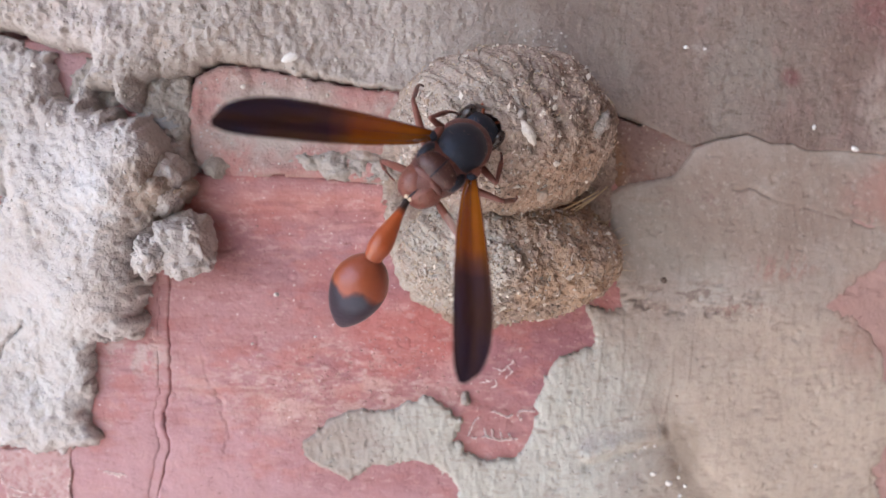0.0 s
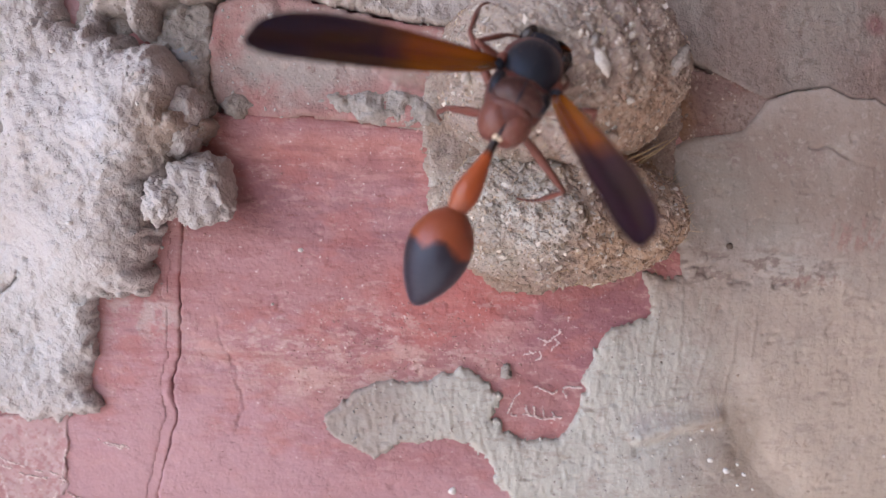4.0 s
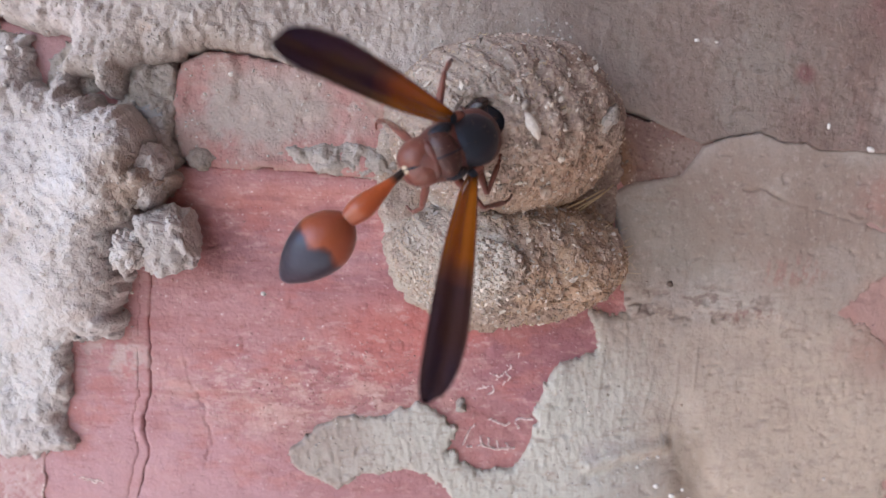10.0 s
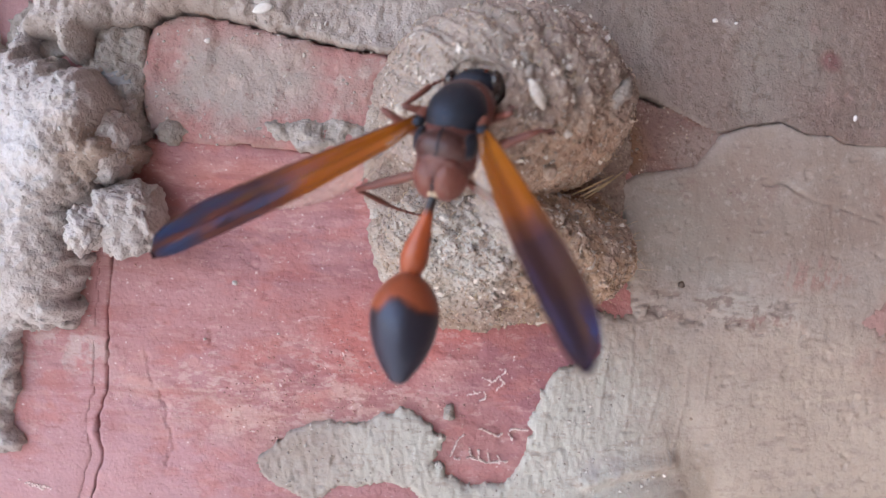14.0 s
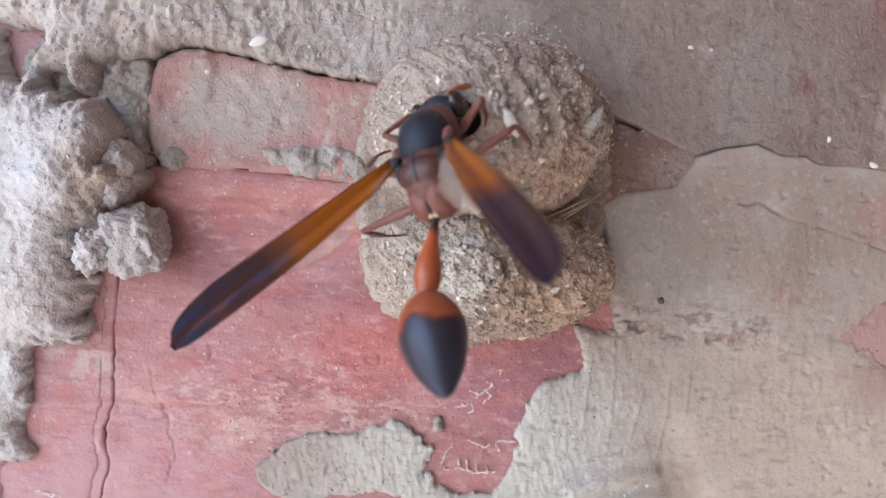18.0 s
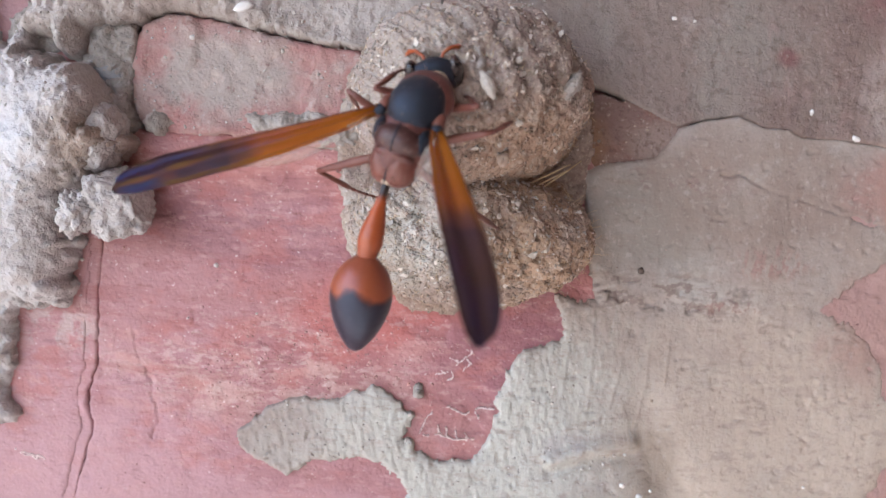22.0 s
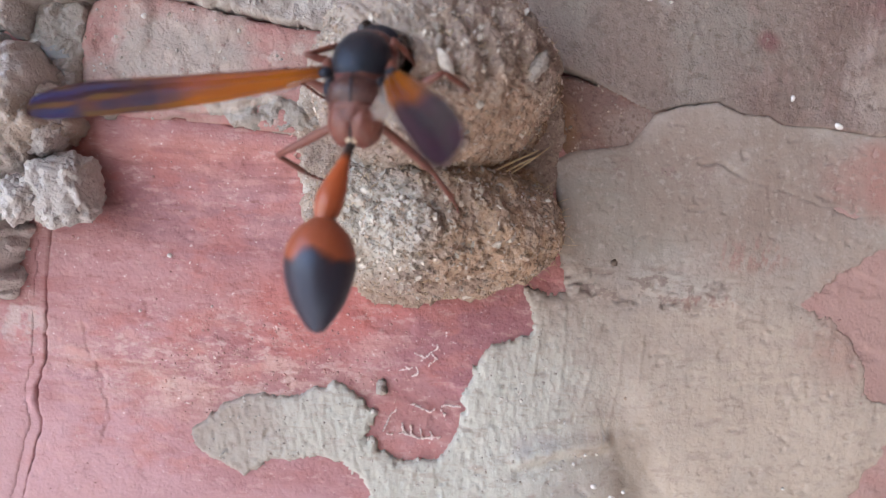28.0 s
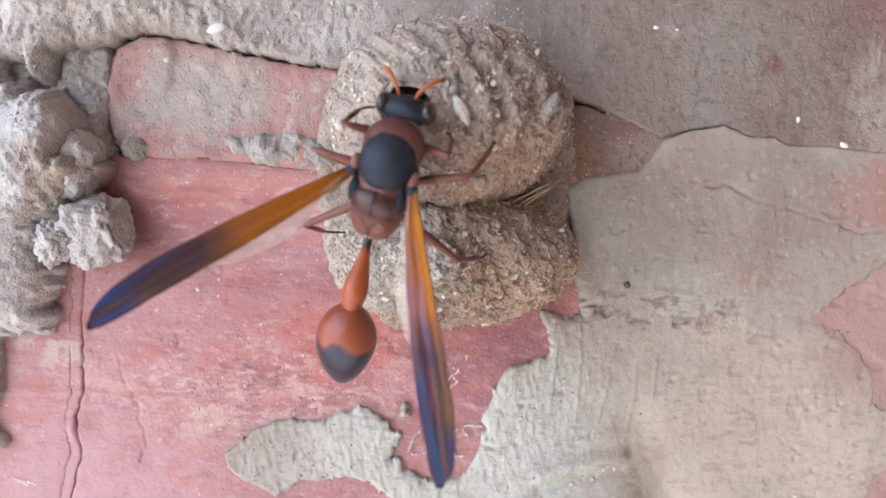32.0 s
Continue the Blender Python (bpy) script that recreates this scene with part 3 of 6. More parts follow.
def sheet(name, outline, height, mat, step=0.35, cuts=(), ragged=0.35, seed=1, depth=0.5, window=(-58, 62, -50, 34), parent=None):
    """A layer on the wall: its outline and holes (mm), its relief height(u, v, d) towards the viewer, edges that run into the wall."""
    p = np.array(outline, float)
    x0, x1 = max(p[:, 0].min() - 1, window[0]), min(p[:, 0].max() + 1, window[1])
    z0, z1 = max(p[:, 1].min() - 1, window[2]), min(p[:, 1].max() + 1, window[3])
    u, v = np.meshgrid(np.arange(x0, x1 + step, step), np.arange(z0, z1 + step, step), indexing="ij")
    d = inside(outline, u, v)
    for c in cuts:
        d = np.minimum(d, -inside(c, u, v))
    d = d + (ragged(u, v) if callable(ragged) else ragged) * (grain(u, v, 2.6, seed + 50, 5, 0.65) + 0.5 * grain(u * 1.3, v, 0.8, seed + 51, 3, 0.7))
    gu, gv = np.gradient(d, step)
    norm = np.maximum(gu * gu + gv * gv, 0.2)
    h = height(u, v, np.maximum(d, 0))
    off = d <= 0
    push = np.clip(-d / norm, 0, 1.6 * step)
    uu, vv = u + np.where(off, push * gu, 0), v + np.where(off, push * gv, 0)
    h = np.where(off, -depth, h)
    cell = ~(off[:-1, :-1] & off[1:, :-1] & off[:-1, 1:] & off[1:, 1:])
    ids = np.arange(u.size).reshape(u.shape)
    quads = np.stack([ids[:-1, :-1][cell], ids[1:, :-1][cell], ids[1:, 1:][cell], ids[:-1, 1:][cell]], 1)
    used = np.unique(quads)
    remap = np.zeros(u.size, np.int32)
    remap[used] = np.arange(len(used))
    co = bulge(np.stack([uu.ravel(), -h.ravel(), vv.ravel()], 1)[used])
    ob = new(name, raw_mesh(name, co, remap[quads]))
    ob.data.materials.append(mat)
    if parent:
        ob.parent = parent
    else:
        ob.location = UP
    return ob


def sand(ob, count, seed, mat, sizes=(0.05, 0.07, 0.09, 0.12, 0.17), keep=None, label="loose sand grains standing out of the mortar"):
    """Sand grains that stand out of a layer's surface: small angular lumps at random places of it."""
    rng = np.random.RandomState(seed)
    me = ob.data
    co, no = np.empty(len(me.vertices) * 3), np.empty(len(me.vertices) * 3)
    me.vertices.foreach_get("co", co)
    me.vertices.foreach_get("normal", no)
    co, no = co.reshape(-1, 3) / MM, no.reshape(-1, 3)
    ok = (np.abs(no[:, 1]) > 0.35) & (co[:, 0] > -48) & (co[:, 0] < 54) & (co[:, 2] > -36) & (co[:, 2] < 26)
    if keep:
        ok &= keep(co[:, 0], co[:, 2])
    pick = rng.choice(np.nonzero(ok)[0], count)
    bm0 = bmesh.new()
    bmesh.ops.create_icosphere(bm0, subdivisions=1, radius=1)
    base = np.array([w.co[:] for w in bm0.verts])
    tri = np.array([[w.index for w in f.verts] for f in bm0.faces])
    bm0.free()
    s = rng.choice(sizes, count)[:, None, None] * rng.uniform(0.75, 1.25, (count, 1, 1))
    turn = np.linalg.qr(rng.normal(size=(count, 3, 3)))[0]
    turn[:, :, 0] *= np.linalg.det(turn)[:, None]
    shape = base[None] * (1 + 0.28 * rng.uniform(-1, 1, (count, len(base), 1))) * rng.uniform(0.6, 1.5, (count, 1, 3)) * s
    co = np.einsum("kij,kvj->kvi", turn, shape) + (co[pick] + rng.uniform(-0.1, 0.1, (count, 3)) * (1, 0, 1))[:, None]
    me = bpy.data.meshes.new("sand_grains")
    me.from_pydata((co.reshape(-1, 3) * MM).tolist(), [], (tri[None] + len(base) * np.arange(count)[:, None, None]).reshape(-1, 3).tolist())
    return tagged(mesh_part("sand_grains", me, mat, ob, label), kind="stuff")


def part(name, bm, mat, parent, label=""):
    me = bpy.data.meshes.new(name)
    bm.to_mesh(me)
    bm.free()
    for f in me.polygons:
        f.use_smooth = True
    me.materials.append(mat)
    ob = new(name, me)
    ob.parent = parent
    return tagged(ob, label)


def mesh_part(name, me, mat, parent, label=""):
    me.materials.append(mat)
    ob = new(name, me)
    ob.parent = parent
    return tagged(ob, label)


def tube(bm, pts, radii, sides=8):
    """A round tube through points (mm)."""
    pts = [Vector(p) for p in pts]
    rings, side = [], None
    for k, p in enumerate(pts):
        d = (pts[min(k + 1, len(pts) - 1)] - pts[max(k - 1, 0)]).normalized()
        side = (side - d * side.dot(d)).normalized() if side else d.orthogonal().normalized()
        up = d.cross(side)
        r = radii[k] if hasattr(radii, "__len__") else radii
        rings.append([bm.verts.new((p + (side * math.cos(a) + up * math.sin(a)) * r) * MM) for a in (2 * math.pi * s / sides for s in range(sides))])
    for a, b in zip(rings, rings[1:]):
        for s in range(sides):
            bm.faces.new((a[s], a[(s + 1) % sides], b[(s + 1) % sides], b[s]))
    bm.faces.new(rings[0][::-1])
    bm.faces.new(rings[-1])
    return bm


def blob(center, radii, rough=0.0, seed=0, level=3, size=1.0, turn=(0, 0, 0), facet=0.0):
    """A rounded lump (mm): an ellipsoid with an uneven surface."""
    bm = bmesh.new()
    bmesh.ops.create_icosphere(bm, subdivisions=level, radius=1.0)
    e = Euler([radians(a) for a in turn]).to_matrix()
    pick = random.Random(int(seed * 100) + 3)
    planes = [(Vector((pick.uniform(-1, 1), pick.uniform(-1, 1), pick.uniform(-1, 1))).normalized(), pick.uniform(0.72, 0.98)) for _ in range(11 if facet else 0)]
    for w in bm.verts:
        n = w.co.normalized()
        k = 1 + rough * noise.fractal(n * (1.3 / size) + Vector((seed * 7.1, seed, 0)), 0.8, 2.0, 4)
        for face, off in planes:
            k = min(k, off / max(0.05, n.dot(face)))
        q = Vector((n.x * radii[0], n.y * radii[1], n.z * radii[2])) * k
        w.co = (e @ q + Vector(center)) * MM
    return bm


def lathe(profile, sides=24, flat=1.0):
    """A body turned about the x axis: profile of (x, radius, lift) in mm."""
    bm, rings = bmesh.new(), []
    for x, r, lift in profile:
        rings.append([bm.verts.new((x * MM, r * math.cos(a) * MM, (lift + flat * r * math.sin(a)) * MM)) for a in (2 * math.pi * s / sides for s in range(sides))])
    for a, b in zip(rings, rings[1:]):
        for s in range(sides):
            bm.faces.new((a[s], b[s], b[(s + 1) % sides], a[(s + 1) % sides]))
    bm.faces.new(rings[0])
    bm.faces.new(rings[-1][::-1])
    return bm


def smooth_profile(keys, n=28):
    xs = np.linspace(0, 1, n)
    k = np.array(keys, float)
    t = np.linspace(0, 1, len(k))
    out = []
    for c in range(k.shape[1]):
        i = np.clip((xs * (len(k) - 1)).astype(int), 0, len(k) - 2)
        f = xs * (len(k) - 1) - i
        p0, p1, p2, p3 = k[np.maximum(i - 1, 0), c], k[i, c], k[i + 1, c], k[np.minimum(i + 2, len(k) - 1), c]
        out.append(0.5 * (2 * p1 + (p2 - p0) * f + (2 * p0 - 5 * p1 + 4 * p2 - p3) * f**2 + (3 * p1 - p0 - 3 * p2 + p3) * f**3))
    return np.stack(out, 1)


def thing(name, at=(0, 0, 0), label="", category="", group=""):
    ob = new(name)
    ob.location = (at[0] * MM, at[1] * MM, EYE + at[2] * MM)
    ob.empty_display_size = 0.005
    return tagged(ob, label, category, group)

# ---- the wall: bricks behind, plaster and mortar in front ----


def box(x0, x1, y0, y1, z0, z1):
    bm = bmesh.new()
    bmesh.ops.create_cube(bm, size=1)
    for w in bm.verts:
        w.co = ((x0 + x1) / 2 + w.co.x * (x1 - x0), (y0 + y1) / 2 + w.co.y * (y1 - y0), (z0 + z1) / 2 + w.co.z * (z1 - z0))
    return bm


def structure(name, bm, mat, label):
    ob = part(name, bm, mat, None, label)
    for f in ob.data.polygons:
        f.use_smooth = False
    return tagged(ob, kind="structure")


# ground out of view, added to bounce sunlight up onto the wall
ground = structure("ground", box(-400, 400, -400, 400, -0.3, 0), EARTH, "unseen pale ground, added to bounce light up the wall")
# roof, side and front walls are added out of view to block light
roof = structure("unseen_roof", box(-1.5, 3.0, -2.4, 0.23, 1.4, 1.5), PLASTER, "unseen roof, added to keep direct sun off the wall")
roof.location = UP
unseen_side_wall = structure("unseen_side_wall", box(1.6, 1.8, -2.2, 0.0, -1.2, 1.4), PLASTER, "unseen side wall, added to block light from the right")
unseen_side_wall.location = UP
unseen_front_wall = structure("unseen_front_wall", box(-0.6, 1.8, -2.4, -2.2, -1.2, 1.4), PLASTER, "unseen front wall, added to block light from front and right")
unseen_front_wall.location = UP
wall = structure("wall", box(-2.5, 2.5, 0.0075, 0.23, -1.2, 1.4), RED, "old brick wall washed red, its plaster flaking off")
wall.location = UP

JOINT = [(-23.2, 1.5), (-23.7, -10.2), (-23.8, -15.4), (-23.6, -20.5), (-24.3, -23.3), (-23.7, -26.2), (-24.9, -31.3), (-25.6, -36.1), (-26.4, -41.3), (-27.0, -55.0)]

jag = random.Random(12)
JOINT = [(x0 + (x1 - x0) * k / 7 + jag.uniform(-0.10, 0.10), z0 + (z1 - z0) * k / 7) for (x0, z0), (x1, z1) in zip(JOINT, JOINT[1:]) for k in range(7)] + JOINT[-1:]


def brick_face(seed, lip=0.0, soft=0.1, drop=2.2):
    def height(u, v, d):
        edge = 1 - np.exp(-d / soft)
        h = 0.13 * grain(u, v, 9, seed, 3) + 0.05 * grain(u, v, 1.2, seed + 1, 3)
        h -= 0.28 * smoothstep(0.45, 0.75, grain(u * 0.6, v, 3.0, seed + 2, 4)) * 0.5
        if lip:
            h += smoothstep(24, 16, u) * (0.35 * np.exp(-(((v + 1.0) / 1.6) ** 2)) - 0.55 * np.exp(-(((v + 5.6) / 2.6) ** 2)))
            h -= 0.16 * np.exp(-((near_line([(-20.6, -17.2), (-19.6, -20.5), (-18.4, -22.4), (-17.6, -25.2), (-18.4, -27.4)], u + 0.4 * grain(u, v, 1.2, 15, 3), v) / 0.09) ** 2))
            for x, z, r in ((-15.9, -15.9, 0.9), (-0.7, -15.5, 0.65), (-3.2, -21.2, 0.6), (-11.8, -9.0, 0.5), (-4.1, -11.8, 0.5)):
                ring = np.abs(np.hypot(u - x, v - z) - r * (1 + 0.35 * grain(u, v, 1.5, 16, 3)))
                h -= 0.10 * np.exp(-((ring / 0.10) ** 2))
        return -drop + (drop + h) * edge
    return height


def brick(outline, seed, mat=RED, lip=0.0, step=0.4, ragged=0.12, soft=0.16, drop=2.2):
    ob = sheet("brick", outline, brick_face(seed, lip, soft, drop), mat, step, (), ragged, seed, drop + 0.2, parent=wall)
    return ob


face = brick([*JOINT, (70, -55), (70, 3.9), (44, 3.4), (38, 3.6), (34.5, 4.1), (32, 4.9), (29, 4.3), (28.2, 3.4), (26.9, 1.4), (8, 0.2), (-2, 0.1), (-7.5, 0.5), (-12.9, 0.9), (-20.4, 0.6)], 3, lip=1.0, step=0.16, ragged=0.09, soft=0.07, drop=0.30)
sand(face, 200, 17, CRUST, (0.08, 0.10, 0.13), lambda x, z: (np.abs(z + 19.5 - 0.15 * x) < 4 + 1.5 * np.sin(x)) & (x < 8) & (x > -15), "crusty specks of red wash on the brick")
sand(face, 200, 18, CRUST, (0.07, 0.09, 0.11), label="fine crusty specks of red wash")
brick([(x - 0.9, z) for x, z in JOINT] + [(-70, -55), (-70, 0.5)], 5, step=0.2, soft=0.6, drop=0.08)
brick([(-70, 1.6), (-24.6, 1.6), (-23.4, 4.2), (-23.2, 8.6), (-22.2, 10.3), (-22, 13.0), (-70, 13.0)], 7)
brick([(-70, 13.8), (-21, 13.8), (-17, 12.2), (2, 10.6), (24, 8.8), (45, 7.6), (70, 7.6), (70, 45), (-70, 45)], 9, step=0.6)


def fill_face(u, v, d):
    edge = near_line(JOINT, u, v)
    crack = 0.05 + 0.32 * smoothstep(-0.1, 0.4, grain(v * 0 + 3.0, v, 6.0, 13, 3))
    knob = 0.22 * np.exp(-(((v + 24.2) / 1.1) ** 2) - ((edge - 0.45) / 0.3) ** 2)
    return -0.09 - crack * np.exp(-((edge / 0.09) ** 2)) + 0.05 * grain(u, v, 2, 12, 3) + knob


joint = sheet("mortar_joint", [(x + 0.05, z) for x, z in JOINT] + [(x - 1.55, z) for x, z in JOINT[::-1]], fill_face, RED, 0.14, (), 0.06, 12, 2.4, parent=wall)
tagged(joint, "thin red-washed mortar joint with a hairline crack")


def strip_face(u, v, d):
    h = 0.45 * (1 - np.exp(-d / 0.35)) + 0.22 * grain(u, v, 6, 21, 3) + 0.14 * grain(u, v, 0.9, 22, 4, 0.7)
    return h + 0.35 * smoothstep(0.1, 0.5, grain(u, v, 5, 23, 4))


strip = sheet("brick", [(-21.5, 8.4), (-20.8, 10.0), (-18.2, 10.85), (-14, 10.55), (-9.7, 9.75), (-5, 9.2), (-2, 9.0), (8, 8.5), (15, 7.8), (15, -0.2), (8, -0.3), (-2, -0.2), (-7.5, 0.2), (-13, 0.5), (-18.8, 0.0), (-21.0, 1.6), (-22.0, 4.2)], strip_face, STRIP, 0.3, (), 0.15, 21, 2.4, parent=wall)

sand(strip, 160, 24, SAND, (0.09, 0.11, 0.14), label="sandy specks of mortar on the brick")


def mud_shaded_face(u, v, d):
    return 0.22 + 0.10 * grain(u, v, 6, 21, 3) + 0.06 * grain(u, v, 0.9, 22, 3) - 0.3 * smoothstep(21, 18, u)


mud_shaded = sheet("brick", [(14.6, 7.6), (18.5, 7.1), (21.6, 6.5), (24.5, 6.4), (28, 5.6), (28.4, 1.2), (20, -0.6), (14.6, -0.6)], mud_shaded_face, MUD_SHADED, 0.3, (), 0.15, 27, 2.4, parent=wall)

sand(mud_shaded, 45, 28, GRIT, (0.05, 0.07, 0.09, 0.12), label="grains of nest mud on the mud-stained, shade-dark brick")

# upper plaster, cracked away from the courses below
CRACK = [(-38.0, 13.2), (-36.7, 13.0), (-35.7, 12.2), (-34.0, 12.0), (-32.7, 11.5), (-31.4, 11.7), (-30.1, 11.2), (-30.0, 10.4), (-30.7, 9.4), (-31.2, 8.6), (-30.2, 7.7), (-29.2, 7.8), (-28.0, 7.8), (-27.7, 6.8), (-27.2, 6.0), (-25.9, 6.1), (-25.4, 7.6), (-25.1, 8.7), (-22.8, 9.2), (-21.0, 9.6), (-20.3, 10.4), (-18.7, 10.9), (-14.3, 10.7), (-9.6, 9.8), (-5.3, 9.2), (-2.0, 9.0), (8.0, 8.6), (18.9, 7.3), (21.1, 6.7), (23.9, 5.4), (26.8, 4.25), (29.5, 5.1), (32.2, 5.6), (34.5, 4.65), (36.7, 4.8), (37.9, 4.15), (41.8, 4.15), (46.0, 3.9), (70.0, 4.8)]


def slab_face(u, v, d):
    left = smoothstep(-2, -20, u)
    thick = 0.48 + 2.24 * left + 0.6 * smoothstep(24, 17, u) * smoothstep(11, 8, v)
    h = thick * (1 - np.exp(-d / (0.05 + 0.6 * left))) + (0.16 + 0.5 * left) * grain(u, v, 7, 31, 4)
    h += (0.06 + 0.20 * smoothstep(10, -10, u)) * grain(u * 1.25, v * 0.8, 1.2, 32, 4, 0.75)
    h += (0.03 + 0.07 * left) * grain(u * 2.2, v * 0.6, 2.0, 33, 3) + (0.03 + 0.13 * left) * grain(u, v, 0.5, 36, 2, 0.8)
    pits = smoothstep(0.55, 0.9, grain(u, v, 1.3, 34, 3))
    return h - (0.08 + 0.06 * left) * pits


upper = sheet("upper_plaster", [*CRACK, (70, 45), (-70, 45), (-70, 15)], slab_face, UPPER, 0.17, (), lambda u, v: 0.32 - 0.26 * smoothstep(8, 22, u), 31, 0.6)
sand(upper, 1300, 35, SAND, (0.08, 0.10, 0.13), keep=lambda x, z: x < 10 + 6 * np.sin(z))
tagged(upper, "rough grey-brown plaster layer above a long crack", "plaster", kind="structure")

# lower plaster with its tongue
PATCH = [(26.9, 4.16), (29.5, 5.14), (32.2, 5.67), (34.5, 4.77), (36.7, 4.94), (37.9, 4.31), (41.8, 4.31), (46, 4.04), (70, 4.9), (70, -55), (20, -55), (17.5, -40.4), (15.8, -39), (13.8, -36.3), (11.6, -37.1), (9.4, -36.2), (7.7, -33.7), (4.8, -31.2), (4.3, -29.5), (2.2, -27.9), (-1.2, -27.7), (-4.7, -28.5), (-6.1, -29.6), (-9.8, -28), (-10.8, -26.2), (-9.1, -24.5), (-6.8, -22.6), (-3.4, -22.4), (1.3, -20.8), (3, -21.5), (5.2, -23.3), (4, -25.3), (7.1, -27.3), (10.5, -27), (12.2, -24.4), (12.6, -20.9), (14.1, -16.9), (17.8, -15.2), (17, -11.4), (20.8, -11.8), (20.3, -10.1), (18.6, -0.3), (20.7, 0.7), (22.6, 0.95), (24.9, 1.5), (25.7, 2.4), (26.3, 3.3)]


def patch_face(u, v, d):
    comb = smoothstep(30, 14, u) * smoothstep(-8, -14, v) * (1 - 0.75 * smoothstep(-25.5, -28.5, v) * smoothstep(10, 16, u))
    h = (0.50 - 0.22 * smoothstep(30, 42, u) - 0.18 * np.exp(-(((u - 23.5) / 4) ** 2) - ((v - 1.5) / 2.5) ** 2)) * (1 - np.exp(-d / (0.22 - 0.17 * smoothstep(2, 4, v) + 0.7 * smoothstep(37, 42, u) * smoothstep(2, -2, v)))) + 0.18 * grain(u, v, 10, 41, 3) + 0.035 * grain(u * 1.6, v * 0.7, 1.4, 42, 3)
    h += comb * (0.05 * grain(u * 2.2 + v * 0.35, v * 0.7, 1.0, 43, 4, 0.7) + 0.035 * grain(u, v, 0.9, 44, 3, 0.75) + 0.045 * grain(u * 1.8 + v * 0.5, v * 0.6, 0.45, 46, 2, 0.8)) + 0.012 * grain(u, v, 0.6, 47, 2, 0.8)
    h += 1.1 * np.exp(-(((u - 20.5) / 6.0) ** 2) - ((v + 31.5) / 6.5) ** 2) + 0.5 * np.exp(-(((u - 13) / 5) ** 2) - ((v + 33) / 4) ** 2)
    valley = near_line([(26.2, -21.5), (26.4, -24.5), (28.5, -28.0), (31.5, -30.5)], u, v)
    h -= 0.6 * np.exp(-((valley / 1.9) ** 2))
    for ridge in ([(20.6, -11.6), (20.8, -17.6), (20.4, -22.7)], [(25.8, -15.0), (25.8, -19.0), (25.2, -23.0)], [(23.5, -17.0), (22.6, -21.2)], [(18.6, -14.5), (18.2, -20.5)], [(27.6, -15), (27.5, -19)]):
        h += 0.06 * np.exp(-((near_line(ridge, u, v) / 0.16) ** 2))
    fold = [(17.6, -26.3), (21, -25.0), (25, -24.4)]
    h += 0.6 * np.exp(-((near_line(fold, u, v) / 0.65) ** 2)) - 0.35 * np.exp(-((near_line(fold, u, v + 1.3) / 0.6) ** 2))
    h += 0.28 * np.exp(-((d / 0.7) ** 2)) * smoothstep(-4, -9, u)
    h += 0.22 * smoothstep(-11.4, -10.6, v + 0.6 * grain(u, v, 3.0, 49, 3) + 0.06 * (u - 20)) * smoothstep(40, 34, u)
    h -= 0.32 * smoothstep(0.45, 0.7, grain(u * 0.6, v, 0.8, 45, 3)) * np.exp(-(((v + 10.8 + 0.06 * (u - 20)) / 1.2) ** 2)) * smoothstep(38, 32, u) + 0.10 * smoothstep(0.65, 0.85, grain(u * 0.7, v, 0.9, 48, 3))
    h = np.maximum(h - 0.5 * np.exp(-(((u - 28.0) / 0.7) ** 2) - ((v + 35.7) / 1.3) ** 2), 0.12 - 0.09 * smoothstep(37, 42, u))
    hair = near_line([(31, 0.2), (33, 0.4), (35, -0.6), (38, -1.4), (43, -2.6), (45, -3), (47.5, -3.2)], u, v + 0.25 * grain(u, v, 1.5, 50, 3))
    return h - (0.06 + 0.22 * smoothstep(-0.2, 0.4, grain(u, v * 0, 2.5, 54, 3))) * np.exp(-((hair / 0.13) ** 2))


patch = sheet("plaster_patch", PATCH, patch_face, PLASTER, 0.14, [
    [(48, -6), (44.8, -8), (41.6, -11.2), (44.8, -12.4), (46.5, -14.8), (48.3, -19), (51, -20), (70, -22), (70, -5)],
    [(51.4, -23), (48.5, -26), (47.6, -28), (49.1, -33.2), (44.2, -37.9), (43, -42), (44, -55), (70, -55), (70, -23)]], lambda u, v: 0.42 - 0.34 * smoothstep(-9, -3, v) + 0.05 * smoothstep(36, 42, u) * smoothstep(1, -3, v), 41, 0.5)
tagged(patch, "thin sandy plaster patch with a tongue-shaped flake edge on red brick", "plaster patch", kind="structure")

sand(patch, 260, 45, SAND, (0.08, 0.10, 0.13), lambda x, z: (x < 25 - 0.4 * z - 12) & (z < -9))
sand(patch, 40, 46, GRIT, (0.08, 0.10), lambda x, z: x > 16)

# thick mortar lump
LUMP = [(-70, 14.4), (-38, 12.7), (-36, 12.0), (-34, 11.8), (-32.7, 11.3), (-31.4, 11.5), (-29.9, 11.1), (-29.3, 8.4), (-29.3, 6.6), (-28.2, 6.3), (-27.2, 5.5), (-25.7, 5.7), (-24.6, 6.1), (-23.3, 4.5), (-22.7, 3.0), (-22.5, 1.0), (-21.6, 0.7), (-20.8, -0.5), (-21.1, -1.8), (-22.4, -3.3), (-25, -5.5), (-25.6, -7.8), (-24.9, -9.6), (-25.5, -12.5), (-25.1, -14.6), (-25.8, -15.6), (-30.6, -15.9), (-30.4, -20), (-30.9, -23.5), (-29.5, -25.6), (-31.5, -26.3), (-35.7, -26.8), (-40.2, -26.4), (-41.3, -22.3), (-42.5, -21.5), (-44.5, -22.7), (-70, -24)]


